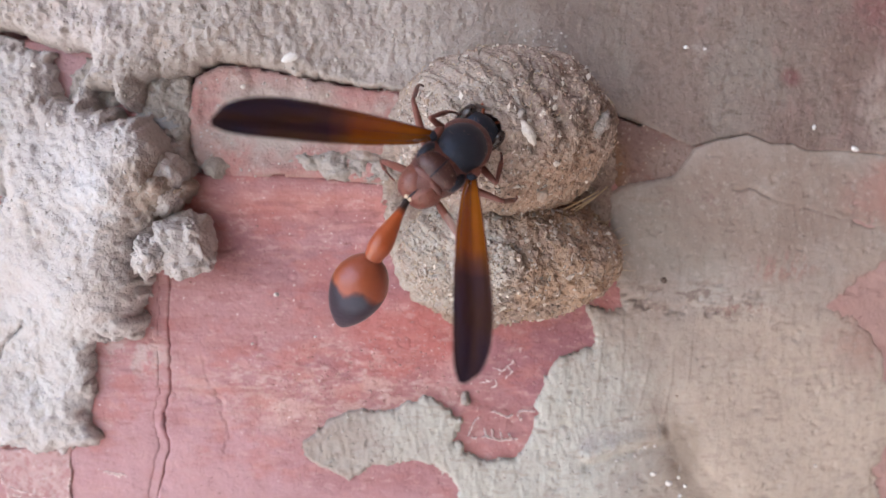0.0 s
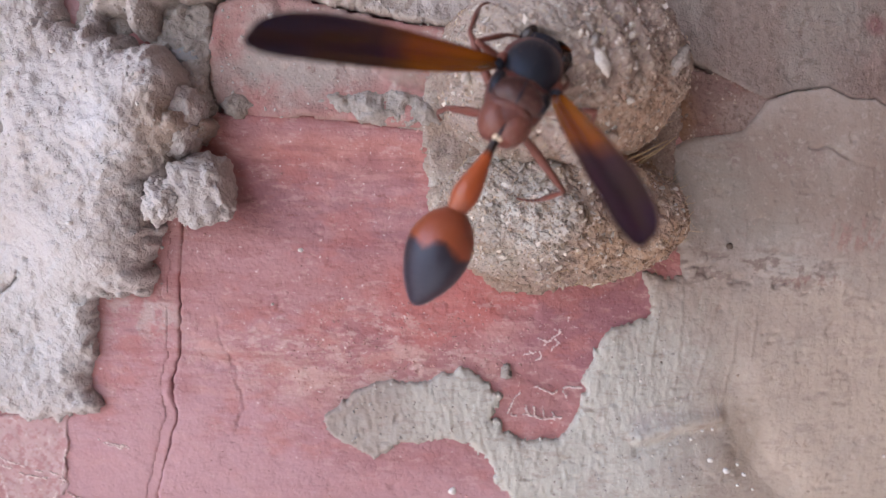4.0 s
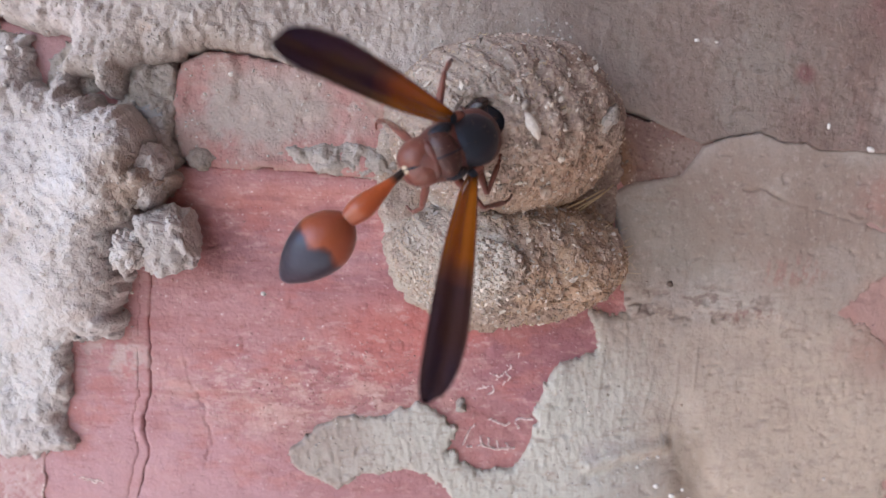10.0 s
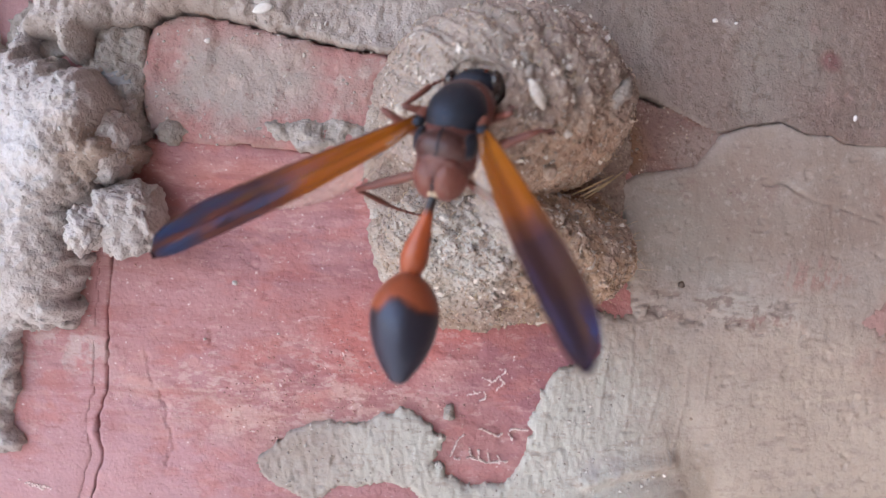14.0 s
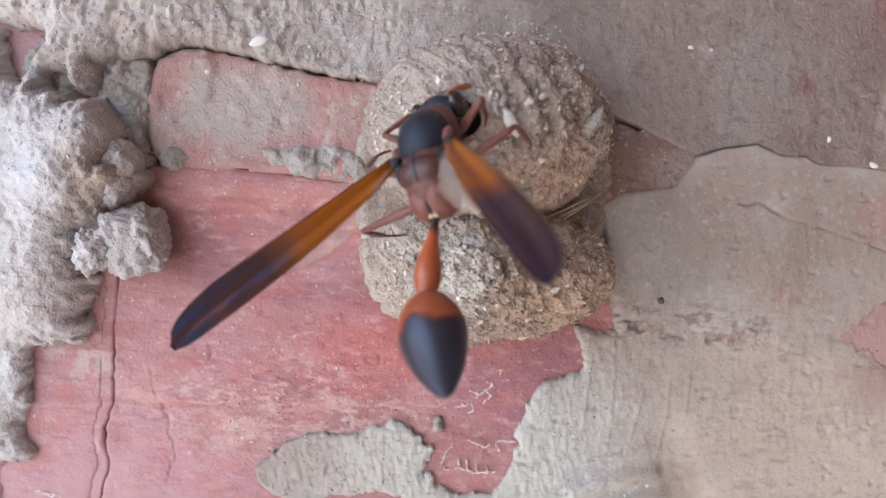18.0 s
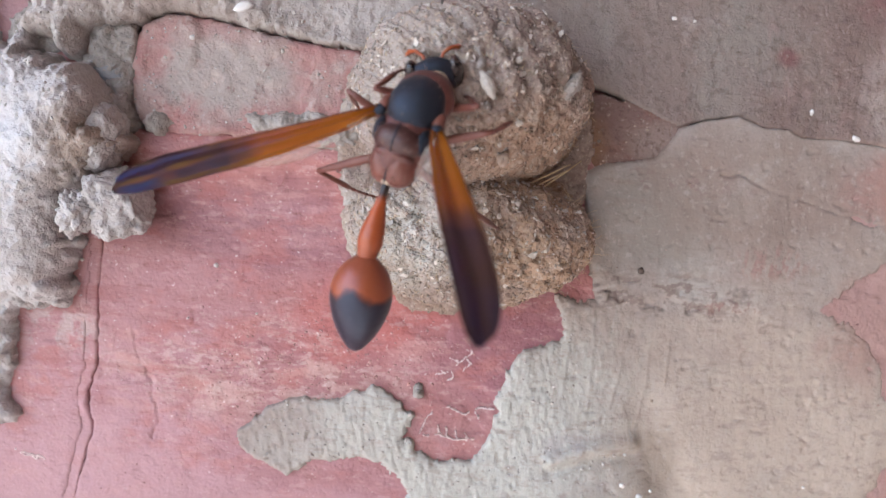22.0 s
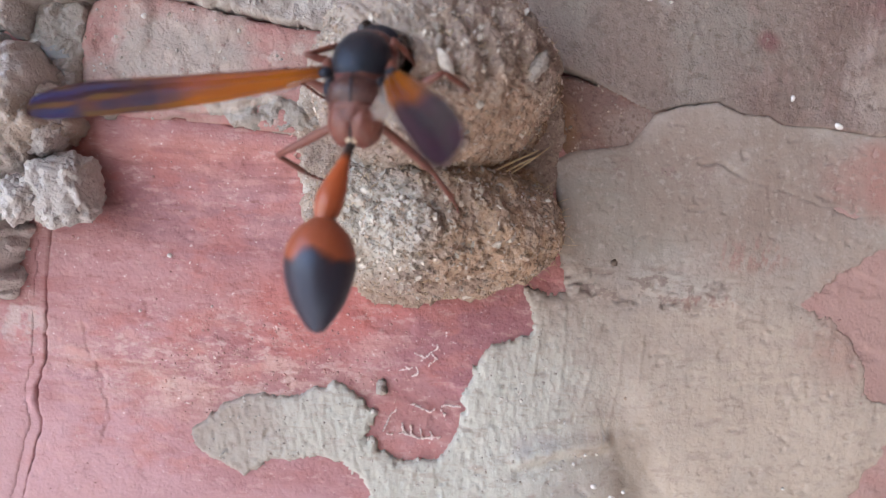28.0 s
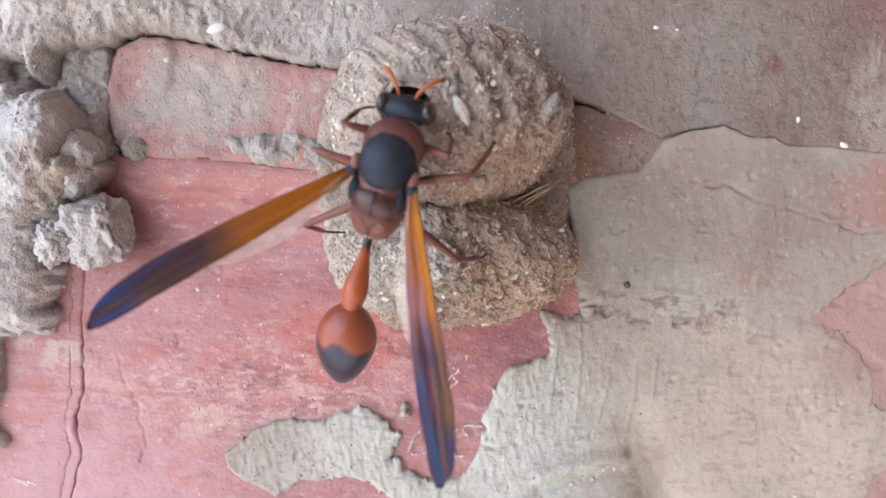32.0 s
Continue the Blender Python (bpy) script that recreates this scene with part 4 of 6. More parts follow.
def lump_face(u, v, d):
    h = 1.5 + 5.6 * np.exp(-(((u + 25.5) / 7.5) ** 2) - ((v - 0.5) / 8.5) ** 2) + 2.6 * np.exp(-(((u + 30) / 6) ** 2) - ((v + 10) / 6) ** 2)
    h += 1.2 * np.exp(-(((u + 36) / 4) ** 2) - ((v + 2) / 9) ** 2)
    h *= 1 - np.exp(-d / 0.7)
    rough = 0.5 + 0.5 * smoothstep(-12, 4, v + 0.35 * (u + 32))
    p, q = u - 0.75 * h, v + 0.55 * h
    h += 0.55 * grain(p, q, 6.0, 51, 4, 0.5) + rough * (0.36 * grain(p, q, 1.8, 52, 4, 0.65) + 0.20 * np.abs(grain(p, q, 1.1, 55, 3, 0.65)) + 0.14 * grain(p, q, 0.5, 56, 2, 0.8))
    h -= 0.35 * smoothstep(0.5, 0.85, grain(p, q, 1.6, 53, 3)) * rough
    h -= 0.5 * np.exp(-((near_line([(-41.2, -21.0), (-40.2, -18.6), (-38.2, -15.8), (-36.5, -13.5)], u + 0.5 * grain(u, v, 1.6, 57, 3), v) / 0.13) ** 2))
    h -= 0.8 * np.exp(-((near_line([(-37.5, 2.5), (-38.5, -3), (-39.6, -9)], u, v) / 0.7) ** 2))
    return np.maximum(h, 0.25)


lump = sheet("mortar_lump", LUMP, lump_face, PALE, 0.17, [[(-33.7, 10.8), (-33.0, 11.2), (-31.9, 11.6), (-30.2, 11.4), (-29.8, 10.6), (-30.6, 9.5), (-31.6, 8.2), (-32.0, 7.3), (-33.2, 7.5), (-33.4, 8.9)], [(-50, -3.2), (-42.3, -2.4), (-38.8, -1.9), (-40.1, -4), (-44, -4.2), (-50, -4.5)]], 0.6, 51, 0.5)
sand(lump, 220, 55, PALE_SAND, (0.09, 0.11, 0.14), lambda x, z: z + 0.35 * (x + 32) > -6 + 3 * np.sin(x))
tagged(lump, "thick bleached mortar lump clinging to the brick wall", "mortar", kind="structure")


def crumb_face(seed, tall):
    def height(u, v, d):
        return tall * (1 - np.exp(-d / 0.4)) * (1 + 0.6 * grain(u, v, 1.6, seed, 4, 0.65)) + 0.1 + 0.22 * grain(u, v, 0.7, seed + 1, 3, 0.7)
    return height


for seed, tall, outline, label in (
        (61, 0.9, [(-13.4, 1.8), (-11.8, 2.9), (-8.0, 3.4), (-3.5, 3.0), (-1.2, 1.6), (-1.8, 0.1), (-5.5, 0.0), (-9.4, 0.7)], "crumbly ridge of grey mortar under the brick strip"),
        (60, 1.1, [(-26.5, 9.2), (-24, 9.6), (-21.3, 9.9), (-21.1, 7.0), (-21.5, 3.6), (-20.8, 1.2), (-21.4, -0.6), (-25, -0.6), (-26.5, 3.0)], "shaded mortar mass in the gap beside the lump"),
        (62, 1.0, [(-20.2, 2.2), (-18.6, 2.6), (-17.8, 1.4), (-18.6, 0.2), (-20.0, 0.3), (-20.9, 1.3)], "small mortar crumb at the brick edge"),
        (63, 0.8, [(4.9, -20.4), (5.6, -20.3), (5.8, -21.4), (5.0, -21.6)], "tiny grey mortar crumb on red brick"),
        # filler sheet in the slot: its dark mortar stands in for shade
        (67, 0.3, [(-32.6, 6.4), (-32.4, 9.4), (-31.0, 11.2), (-28.6, 11.6), (-28.0, 7.0), (-30.5, 6.0)], "mortar sheet added to darken the shaded slot behind the lump's edge"),
        (64, 1.0, [(-20.4, -37.2), (-18.8, -37.0), (-17.2, -38.0), (-16.4, -41.0), (-20.8, -40.8), (-19.6, -39.2)], "pale mortar remnant on red brick")):
    tagged(sheet("mortar_crumb", outline, crumb_face(seed, tall), CRUMB, 0.16, (), 0.35, seed, 0.6), label, "mortar crumb", "mortar crumbs on the wall")


def film_face(u, v, d):
    return 0.05 + 0.12 * np.exp(-((d / 0.25) ** 2)) + 0.10 * grain(u, v, 1.2, 66, 4, 0.65)


FILM = material("dusty_lime_film", (0.45, 0.29, 0.285), 0.9, [(2.2, 0.42, 0.62, (0.48, 0.345, 0.335), 0.8, ONE), (0.6, 0.50, 0.58, (0.37, 0.19, 0.19), 0.75, ONE), (0.8, 0.56, 0.66, (0.58, 0.48, 0.46), 0.8, ONE)], [(0.5, 0.08)])
tagged(sheet("lime_film", [(-40.7, -26.6), (-40.3, -28.3), (-39.3, -31.4), (-38.2, -34.6), (-34.9, -36.2), (-34.4, -34.6), (-33.2, -32.5), (-33.2, -26.5)], film_face, FILM, 0.2, (), 0.4, 66, 0.15), "thin dusty lime film with a raised pale rim", "lime film")
tagged(sheet("paint_flap", [(-24.6, -34.6), (-23.5, -33.4), (-21.2, -33.9), (-20.3, -35.6), (-21.2, -37.6), (-24.6, -40.2), (-26.0, -42.0), (-26.2, -38)], lambda u, v, d: -0.05 + 0.12 * (1 - np.exp(-d / 0.7)) + 0.07 * grain(u, v, 1.6, 71, 3), RED, 0.2, (), 0.3, 68, 0.12), "curling red paint flap beside the joint", "paint flap")


def chunk(center, radii, seed, label, mat=PALE, facet=0.18, turn=(0, 0, 0), square=1.0, crumbly=0.00045):
    bm = blob((0, 0, 0), (1, 1, 1), 0.10 if square < 1 else 0.26, seed, 5, 0.8, (0, 0, 0), facet)
    e = Euler([radians(a) for a in turn]).to_matrix()
    for w in bm.verts:
        l, n = w.co.length, w.co.normalized()
        n = Vector([math.copysign(abs(c) ** square, c) for c in n]) * l
        w.co = e @ Vector((n.x * radii[0], n.y * radii[1], n.z * radii[2]))
        w.co += w.co.normalized() * noise.fractal(w.co * 900 + Vector((seed, 0, 0)), 0.6, 2.1, 4) * crumbly
    ob = part("mortar_chunk", bm, mat, None)
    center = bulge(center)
    ob.location = (center[0] * MM, center[1] * MM, EYE + center[2] * MM)
    return tagged(ob, label, "mortar chunk", "mortar chunks beside the lump")


chunk((-21.2, -2.6, -5.9), (2.5, 2.6, 2.9), 3, "angular grey mortar chunk jutting from the lump", PALE, 0.1, (8, -14, 6), 0.62, 0.0005)
chunk((-24.0, -4.2, -6.9), (1.6, 1.5, 1.7), 8, "crumbly pale mortar knob on the chunk", PALE, 0.12, (0, 20, 0), 0.8, 0.00055)
chunk((-23.1, -2.6, -0.6), (1.9, 2.4, 3.0), 5, "rounded mortar lobe at the edge of the lump", PALE, 0, (0, 14, 0), 0.9, 0.00035)
chunk((-23.5, -0.3, 5.5), (1.9, 1.0, 1.15), 11, "smooth bluish grey stone in the gap beside the lump", STONE, 0.1, (0, 12, 0), 0.7, 0.0002)
chunk((-22.9, -0.8, 2.6), (1.3, 0.9, 1.5), 13, "grey mortar knob below the stone in the gap", MORTAR, 0.1, (0, 0, 0), 0.8, 0.0003)

# ---- the mud nest ----
nest = thing("mud_nest", (8, 0, 0), "potter wasp nest of two gritty brown mud cells, one open", "nest")


def cell_mesh(name, center, radii, pole, hole, ridges, seed, plug=False):
    """One cell: a ridged dome built ring by ring round its mouth (mm, wall space)."""
    c, r = np.array(center, float), np.array(radii, float)
    a = np.array(pole, float)
    a /= np.linalg.norm(a)
    e1 = np.cross(a, (0, 0, 1.0))
    e1 /= np.linalg.norm(e1)
    e2 = np.cross(e1, a)
    rows, cols = 220, 380
    th = np.linspace(0.0 if plug else hole, 2.3, rows)[:, None]
    ph = np.linspace(0, 2 * math.pi, cols, endpoint=False)[None, :]
    n = np.cos(th)[..., None] * a + np.sin(th)[..., None] * (np.cos(ph)[..., None] * e1 + np.sin(ph)[..., None] * e2)
    size = float(np.mean(r))
    flat = c + n * r
    u, w, y = flat[..., 0], flat[..., 2], flat[..., 1]
    p, q = u + 0.55 * y, w - 0.45 * y
    s = th * size + 0.75 * grain(p, q, 5, seed, 3)
    right = 0.12 + 0.88 * smoothstep(-0.5, 0.6, n[..., 0])
    wave = np.sin(2 * math.pi * s / ridges[0])
    h = ridges[1] * right * (0.7 + 0.6 * grain(p, q, 6.0, seed + 5, 2)) * (np.sign(wave) * np.abs(wave) ** 0.7) * smoothstep(1.8, 3.2, s) * smoothstep(size * 1.5, size * 1.1, s)
    calm = 1.4 - 0.45 * right * (0.2 if plug else 1.0)  # worked smoother on the side away from the mouth
    h = h + 0.50 * grain(p, q, 4.5, seed + 1, 4, 0.55) + calm * (0.20 * grain(p, q, 1.3, seed + 2, 4, 0.7) + 0.10 * grain(p, q, 0.5, seed + 3, 2, 0.8))
    h = h + calm * (0.28 * (0.45 - np.abs(grain(p, q, 1.9, seed + 6, 3, 0.6))) - 0.22 * smoothstep(0.45, 0.8, grain(p, q, 1.0, seed + 7, 3, 0.65)))
    if plug:
        h = h + 0.75 * smoothstep(2.6, 2.1, s) - 0.45 * np.exp(-(((s - 2.8) / 0.45) ** 2))
    else:
        h = h + 0.30 * np.exp(-(((th - hole) * size / 0.9) ** 2))
    spread = smoothstep(0.2, -1.2, -(c[1] + n[..., 1] * r[1]) - 1.2) * 1.1
    co = flat + n * h[..., None]
    co[..., 0] += n[..., 0] * spread
    co[..., 2] += n[..., 2] * spread
    ids = np.arange(rows * cols).reshape(rows, cols)
    nxt = np.roll(ids, -1, 1)
    quads = np.stack([ids[:-1], nxt[:-1], nxt[1:], ids[1:]], -1).reshape(-1, 4)
    keep = (co.reshape(-1, 3)[quads][:, :, 1] < 0.9).any(1)
    quads = quads[keep]
    used = np.unique(quads)
    remap = np.zeros(rows * cols, np.int32)
    remap[used] = np.arange(len(used))
    out = co.reshape(-1, 3)[used]
    out[:, 1] = np.minimum(out[:, 1], 0.8)
    return raw_mesh(name, out - np.array((8, 0, 0)), remap[quads]), co, n


UPC, UPR, UPA = (7.8, -3.4, 5.0), (10.0, 10.2, 7.7), (-0.30, -0.952, -0.075)
LOC, LOR, LOA = (8.7, -1.9, -6.5), (10.4, 7.2, 6.1), (-0.24, -0.97, 0.02)
me_up, co_up, n_up = cell_mesh("upper_cell", UPC, UPR, UPA, 0.185, (2.3, 0.33), 71)
upper_cell = mesh_part("upper_cell", me_up, MUD, nest, "open mud cell with concentric ridges round its mouth")
me_lo, co_lo, n_lo = cell_mesh("lower_cell", LOC, LOR, LOA, 0.0, (2.4, 0.16), 81, True)
lower_cell = mesh_part("lower_cell", me_lo, MUD, nest, "sealed mud cell with a round plug")

skirt_ring = [(7.9 + 11.6 * math.cos(a) * (1 + 0.05 * math.sin(5 * a)), -0.6 + 13.2 * math.sin(a) * (1 + 0.05 * math.cos(3 * a))) for a in (2 * math.pi * k / 36 for k in range(36))]
skirt = sheet("mud_skirt", skirt_ring, lambda u, v, d: 0.25 + 0.55 * (1 - np.exp(-d / 0.6)) * (1 + 0.6 * grain(u, v, 1.4, 91, 4, 0.65)), MUD, 0.25, (), 0.55, 91, 0.5, parent=nest)
skirt.location = (-8 * MM, 0, 0)
tagged(skirt, "ragged rim of mud smeared on the wall")

# mouth lining: from the rim down into the hollow
axis = Vector(UPA).normalized()
mouth = Vector(UPC) + Vector((UPA[0] * UPR[0], UPA[1] * UPR[1], UPA[2] * UPR[2])) / Vector(UPA).length
lining = bmesh.new()
tx = axis.orthogonal().normalized()
ty = axis.cross(tx)
rings = []
for depth_mm, rad in ((-0.15, 2.1), (0.1, 1.85), (0.6, 1.74), (1.3, 1.9), (2.4, 3.2), (4.5, 4.6), (7.0, 4.2), (8.6, 2.2), (9.0, 0.2)):
    rings.append([lining.verts.new((mouth - axis * depth_mm + (tx * math.cos(b) + ty * math.sin(b)) * rad * (1 + 0.06 * math.sin(3 * b + depth_mm)) - Vector((8, 0, 0))) * MM) for b in (2 * math.pi * k / 40 for k in range(40))])
for ra, rb in zip(rings, rings[1:]):
    for k in range(40):
        lining.faces.new((ra[k], ra[(k + 1) % 40], rb[(k + 1) % 40], rb[k]))
part("mouth_lining", lining, MUD, upper_cell, "dark hollow inside the cell mouth")


def grit(co, n, count, seed, parent):
    """Sand grains pressed into a cell's surface."""
    rng = random.Random(seed)
    bm0 = bmesh.new()
    bmesh.ops.create_icosphere(bm0, subdivisions=1, radius=1)
    base = np.array([w.co[:] for w in bm0.verts])
    tri = np.array([[w.index for w in f.verts] for f in bm0.faces])
    bm0.free()
    rows, cols = co.shape[:2]
    verts, faces, k = [], [], 0
    while k < count:
        i, j = int(rows * rng.random() ** 0.8 * 0.78) + 3, rng.randrange(cols)
        if co[i, j, 1] > -0.3:
            continue
        s = rng.choice((0.05, 0.06, 0.07, 0.08, 0.09, 0.10, 0.12, 0.15)) * rng.uniform(0.8, 1.25)
        e = np.array(Euler([rng.uniform(0, 6) for _ in range(3)]).to_matrix())
        shape = base * (1 + 0.25 * np.array([[rng.uniform(-1, 1)] for _ in base])) * (s * rng.uniform(0.7, 2.0), s * rng.uniform(0.5, 1), s * rng.uniform(0.4, 1.0))
        verts.append(shape @ e.T + co[i, j] + n[i, j] * s * 0.05 - np.array((8, 0, 0)))
        faces.append(tri + len(base) * k)
        k += 1
    me = bpy.data.meshes.new("grit")
    me.from_pydata((np.concatenate(verts) * MM).tolist(), [], np.concatenate(faces).tolist())
    return tagged(mesh_part("grit", me, GRIT, parent, "pale sand grains set in the mud"), kind="stuff")


grit(co_up, n_up, 2300, 5, upper_cell)
grit(co_lo, n_lo, 2600, 6, lower_cell)


def chips(co, n, count, seed, parent):
    """Flat jagged chips of stone stuck on a cell."""
    rng = random.Random(seed)
    bm = bmesh.new()
    while count:
        i, j = rng.randrange(15, 190), rng.randrange(380)
        if co[i, j, 1] > -1.5 or (n[i, j, 0] > 0.35 and n[i, j, 2] < 0.35 and rng.random() < 0.65):
            continue
        count -= 1
        out = Vector(n[i, j])
        tx = out.orthogonal().normalized()
        ty = out.cross(tx)
        s, long = rng.choice((0.04, 0.05, 0.06, 0.07, 0.08, 0.10, 0.12, 0.15, 0.20)), rng.uniform(0.8, 2.8)
        spin, sides = rng.uniform(0, 6.3), rng.choice((4, 5, 6))
        at = Vector(co[i, j]) - Vector((8, 0, 0))
        ring = [[], []]
        for k in range(sides):
            a, r = 2 * math.pi * k / sides, s * rng.uniform(0.65, 1.2)
            p, q = r * long * math.cos(a), r * math.sin(a)
            flat = tx * (p * math.cos(spin) - q * math.sin(spin)) + ty * (p * math.sin(spin) + q * math.cos(spin))
            lift = rng.uniform(0.02, 0.14) + s * 0.2
            ring[0].append(bm.verts.new((at + flat + out * lift) * MM))
            ring[1].append(bm.verts.new((at + flat * 1.1 - out * 0.2) * MM))
        bm.faces.new(ring[0])
        for k in range(sides):
            bm.faces.new((ring[1][k], ring[1][(k + 1) % sides], ring[0][(k + 1) % sides], ring[0][k]))
    ob = part("chip_scatter", bm, CHIP, parent, "flat pale stone chips stuck in the mud")
    for f in ob.data.polygons:
        f.use_smooth = False
    return tagged(ob, kind="stuff")


chips(co_up, n_up, 520, 15, upper_cell)
chips(co_lo, n_lo, 620, 16, lower_cell)

for at, rad, lean, mat, label in (((8.7, -13.9, 4.3), (0.45, 0.4, 1.1), -28, CHIP, "pale jagged chip at the cell mouth"), ((15.2, -10.1, 5.3), (0.6, 0.5, 1.4), 28, CRUMB, "oblong pale pebble set in the mud"),
                                  ((11.9, -8.2, -3.8), (0.45, 0.4, 0.45), 20, CHIP, "bluish white chip"), ((11.2, -12.2, 2.0), (0.3, 0.3, 0.3), 45, CHIP, ""),
                                  ((10.3, -11.3, -0.6), (0.55, 0.5, 0.55), 0, GRIT, ""), ((-0.2, -9.0, 3.4), (0.5, 0.4, 0.5), 30, CHIP, ""), ((8.6, -8.6, -8.0), (0.6, 0.35, 0.3), 10, CHIP, ""),
                                  ((10.8, -13.0, 6.4), (0.22, 0.2, 0.3), 30, CHIP, ""), ((7.0, -8.9, -5.4), (0.45, 0.3, 0.3), 0, CHIP, ""), ((8.0, -13.7, 5.7), (0.35, 0.3, 0.5), 40, CRUMB, "")):
    bm = blob((at[0] - 8, at[1], at[2]), rad, 0.5, at[0], 3, 0.6, (0, lean, 0), 0.45)
    part("pebble", bm, mat, nest, label)
for k, pts in enumerate((((13.2, -4.6, -2.0), (14.6, -5.4, -1.2), (16.6, -5.0, -0.1)), ((13.6, -4.4, -2.3), (15.2, -5.0, -1.3), (16.4, -4.6, -0.6)), ((14.2, -4.0, -2.4), (16.0, -4.6, -1.0), (17.6, -4.2, 0.3)))):
    part("straw", tube(bmesh.new(), [(x - 8, y, z) for x, y, z in pts], [0.07, 0.08, 0.04], 6), STRAW, nest, "dry straw caught between the cells")
hairs = bmesh.new()
rng = random.Random(4)
for co, n in ((co_up, n_up), (co_lo, n_lo)):
    spots = [(i, j) for i in range(90, 205, 2) for j in range(0, 380, 2) if -4.5 < co[i, j, 1] < -0.2 and n[i, j, 0] > 0.35]
    for i, j in rng.sample(spots, 55):
        root, way, l = Vector(co[i, j]) - Vector((8, 0, 0)), Vector(n[i, j]), rng.uniform(0.4, 1.1)
        side = Vector((rng.uniform(-1, 1), rng.uniform(-0.4, 0.1), rng.uniform(-1, 1)))
        tube(hairs, [root, root + (way * 0.5 + side * 0.4) * l, root + (way * 0.5 + side) * l], [0.025, 0.022, 0.012], 4)
for co, n, count in ((co_up, n_up, 70), (co_lo, n_lo, 150)):
    while count:
        i, j = rng.randrange(20, 190), rng.randrange(380)
        if co[i, j, 1] > -1.0:
            continue
        count -= 1
        out, l = Vector(n[i, j]), rng.uniform(0.25, 0.8)
        way = Vector((rng.uniform(-1, 1), rng.uniform(-1, 1), rng.uniform(-1, 1)))
        way = (way - out * way.dot(out)).normalized()
        root = Vector(co[i, j]) - Vector((8, 0, 0)) + out * 0.06
        tube(hairs, [root, root + way * l * 0.5 + out * 0.14, root + way * l + out.cross(way) * l * 0.3], [0.03, 0.03, 0.015], 4)
tagged(part("plant_fibre", hairs, STRAW, nest, "fine golden plant fibres at the edge of the mud"), kind="stuff")

# ---- flakes, specks and salt marks on the wall ----
for x, z, y, sx, sz, turn, mat in ((-11.8, 11.4, -2.3, 1.15, 0.55, -25, FLAKE), (-13.4, -10.9, -0.2, 0.30, 0.25, 10, FLAKE), (25.4, 13.6, -1.1, 0.32, 0.25, 30, FLAKE), (27.2, 13.5, -1.1, 0.2, 0.15, 0, FLAKE),
                                   (24.4, -8.7, -0.9, 0.42, 0.36, 20, DARK), (24.0, -27.9, -1.9, 0.36, 0.3, 15, FLAKE), (25.6, -28.9, -1.8, 0.5, 0.34, 20, FLAKE), (-16.4, 8.8, -0.8, 0.32, 0.3, 0, FLAKE),
                                   (38.3, 6.4, -1.1, 0.25, 0.35, 0, FLAKE), (-25.3, -11.2, -0.1, 0.2, 0.2, 0, FLAKE), (1.1, -32.3, -0.1, 0.45, 0.45, 0, FLAKE), (29.9, -32.4, -0.9, 0.35, 0.22, 10, FLAKE),
                                   (17.9, -26.6, -1.0, 0.5, 0.4, 0, DARK), (22.2, -26.2, -1.5, 0.18, 0.18, 0, FLAKE), (23.2, -25.4, -1.4, 0.2, 0.15, 0, FLAKE), (27.0, -30.4, -1.3, 0.2, 0.18, 0, FLAKE),
                                   (26.6, -28.3, -1.7, 0.22, 0.2, 0, FLAKE), (27.4, -29.3, -1.5, 0.26, 0.2, 30, FLAKE), (41.0, -27.5, -0.6, 0.2, 0.16, 0, FLAKE), (24.2, -25.3, -1.3, 0.18, 0.16, 0, FLAKE), (20.4, -26.8, -1.4, 0.2, 0.16, 0, FLAKE), (28.6, -30.9, -1.0, 0.16, 0.14, 0, FLAKE), (42.6, 4.4, -0.9, 0.6, 0.3, 25, FLAKE), (-34.6, 9.9, -2.6, 0.35, 0.3, 0, FLAKE), (-33.0, 4.6, -3.4, 0.3, 0.25, 0, FLAKE), (-30.6, -9.0, -5.6, 0.4, 0.22, 0, FLAKE),
                                   (-38.2, 3.4, -2.9, 0.45, 0.35, 30, FLAKE), (-9.6, -15.0, -0.15, 0.14, 0.12, 0, FLAKE), (-15.7, -15.8, -0.1, 0.16, 0.14, 0, FLAKE)):
    bm = blob((0, 0, 0), (0.85 * sx, 0.2, 0.85 * sz), 0.35, x + z, 2, 1.0, (0, turn, 0), 0.35)
    ob = part("paint_flake" if mat is FLAKE else "dark_speck", bm, mat, None)
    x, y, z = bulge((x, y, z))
    ob.location = (x * MM, y * MM, EYE + z * MM)
    tagged(ob, "small white flake stuck on the wall" if mat is FLAKE else "small dark speck on the plaster", "flake" if mat is FLAKE else "speck", "flakes on the wall" if mat is FLAKE else "specks on the wall")


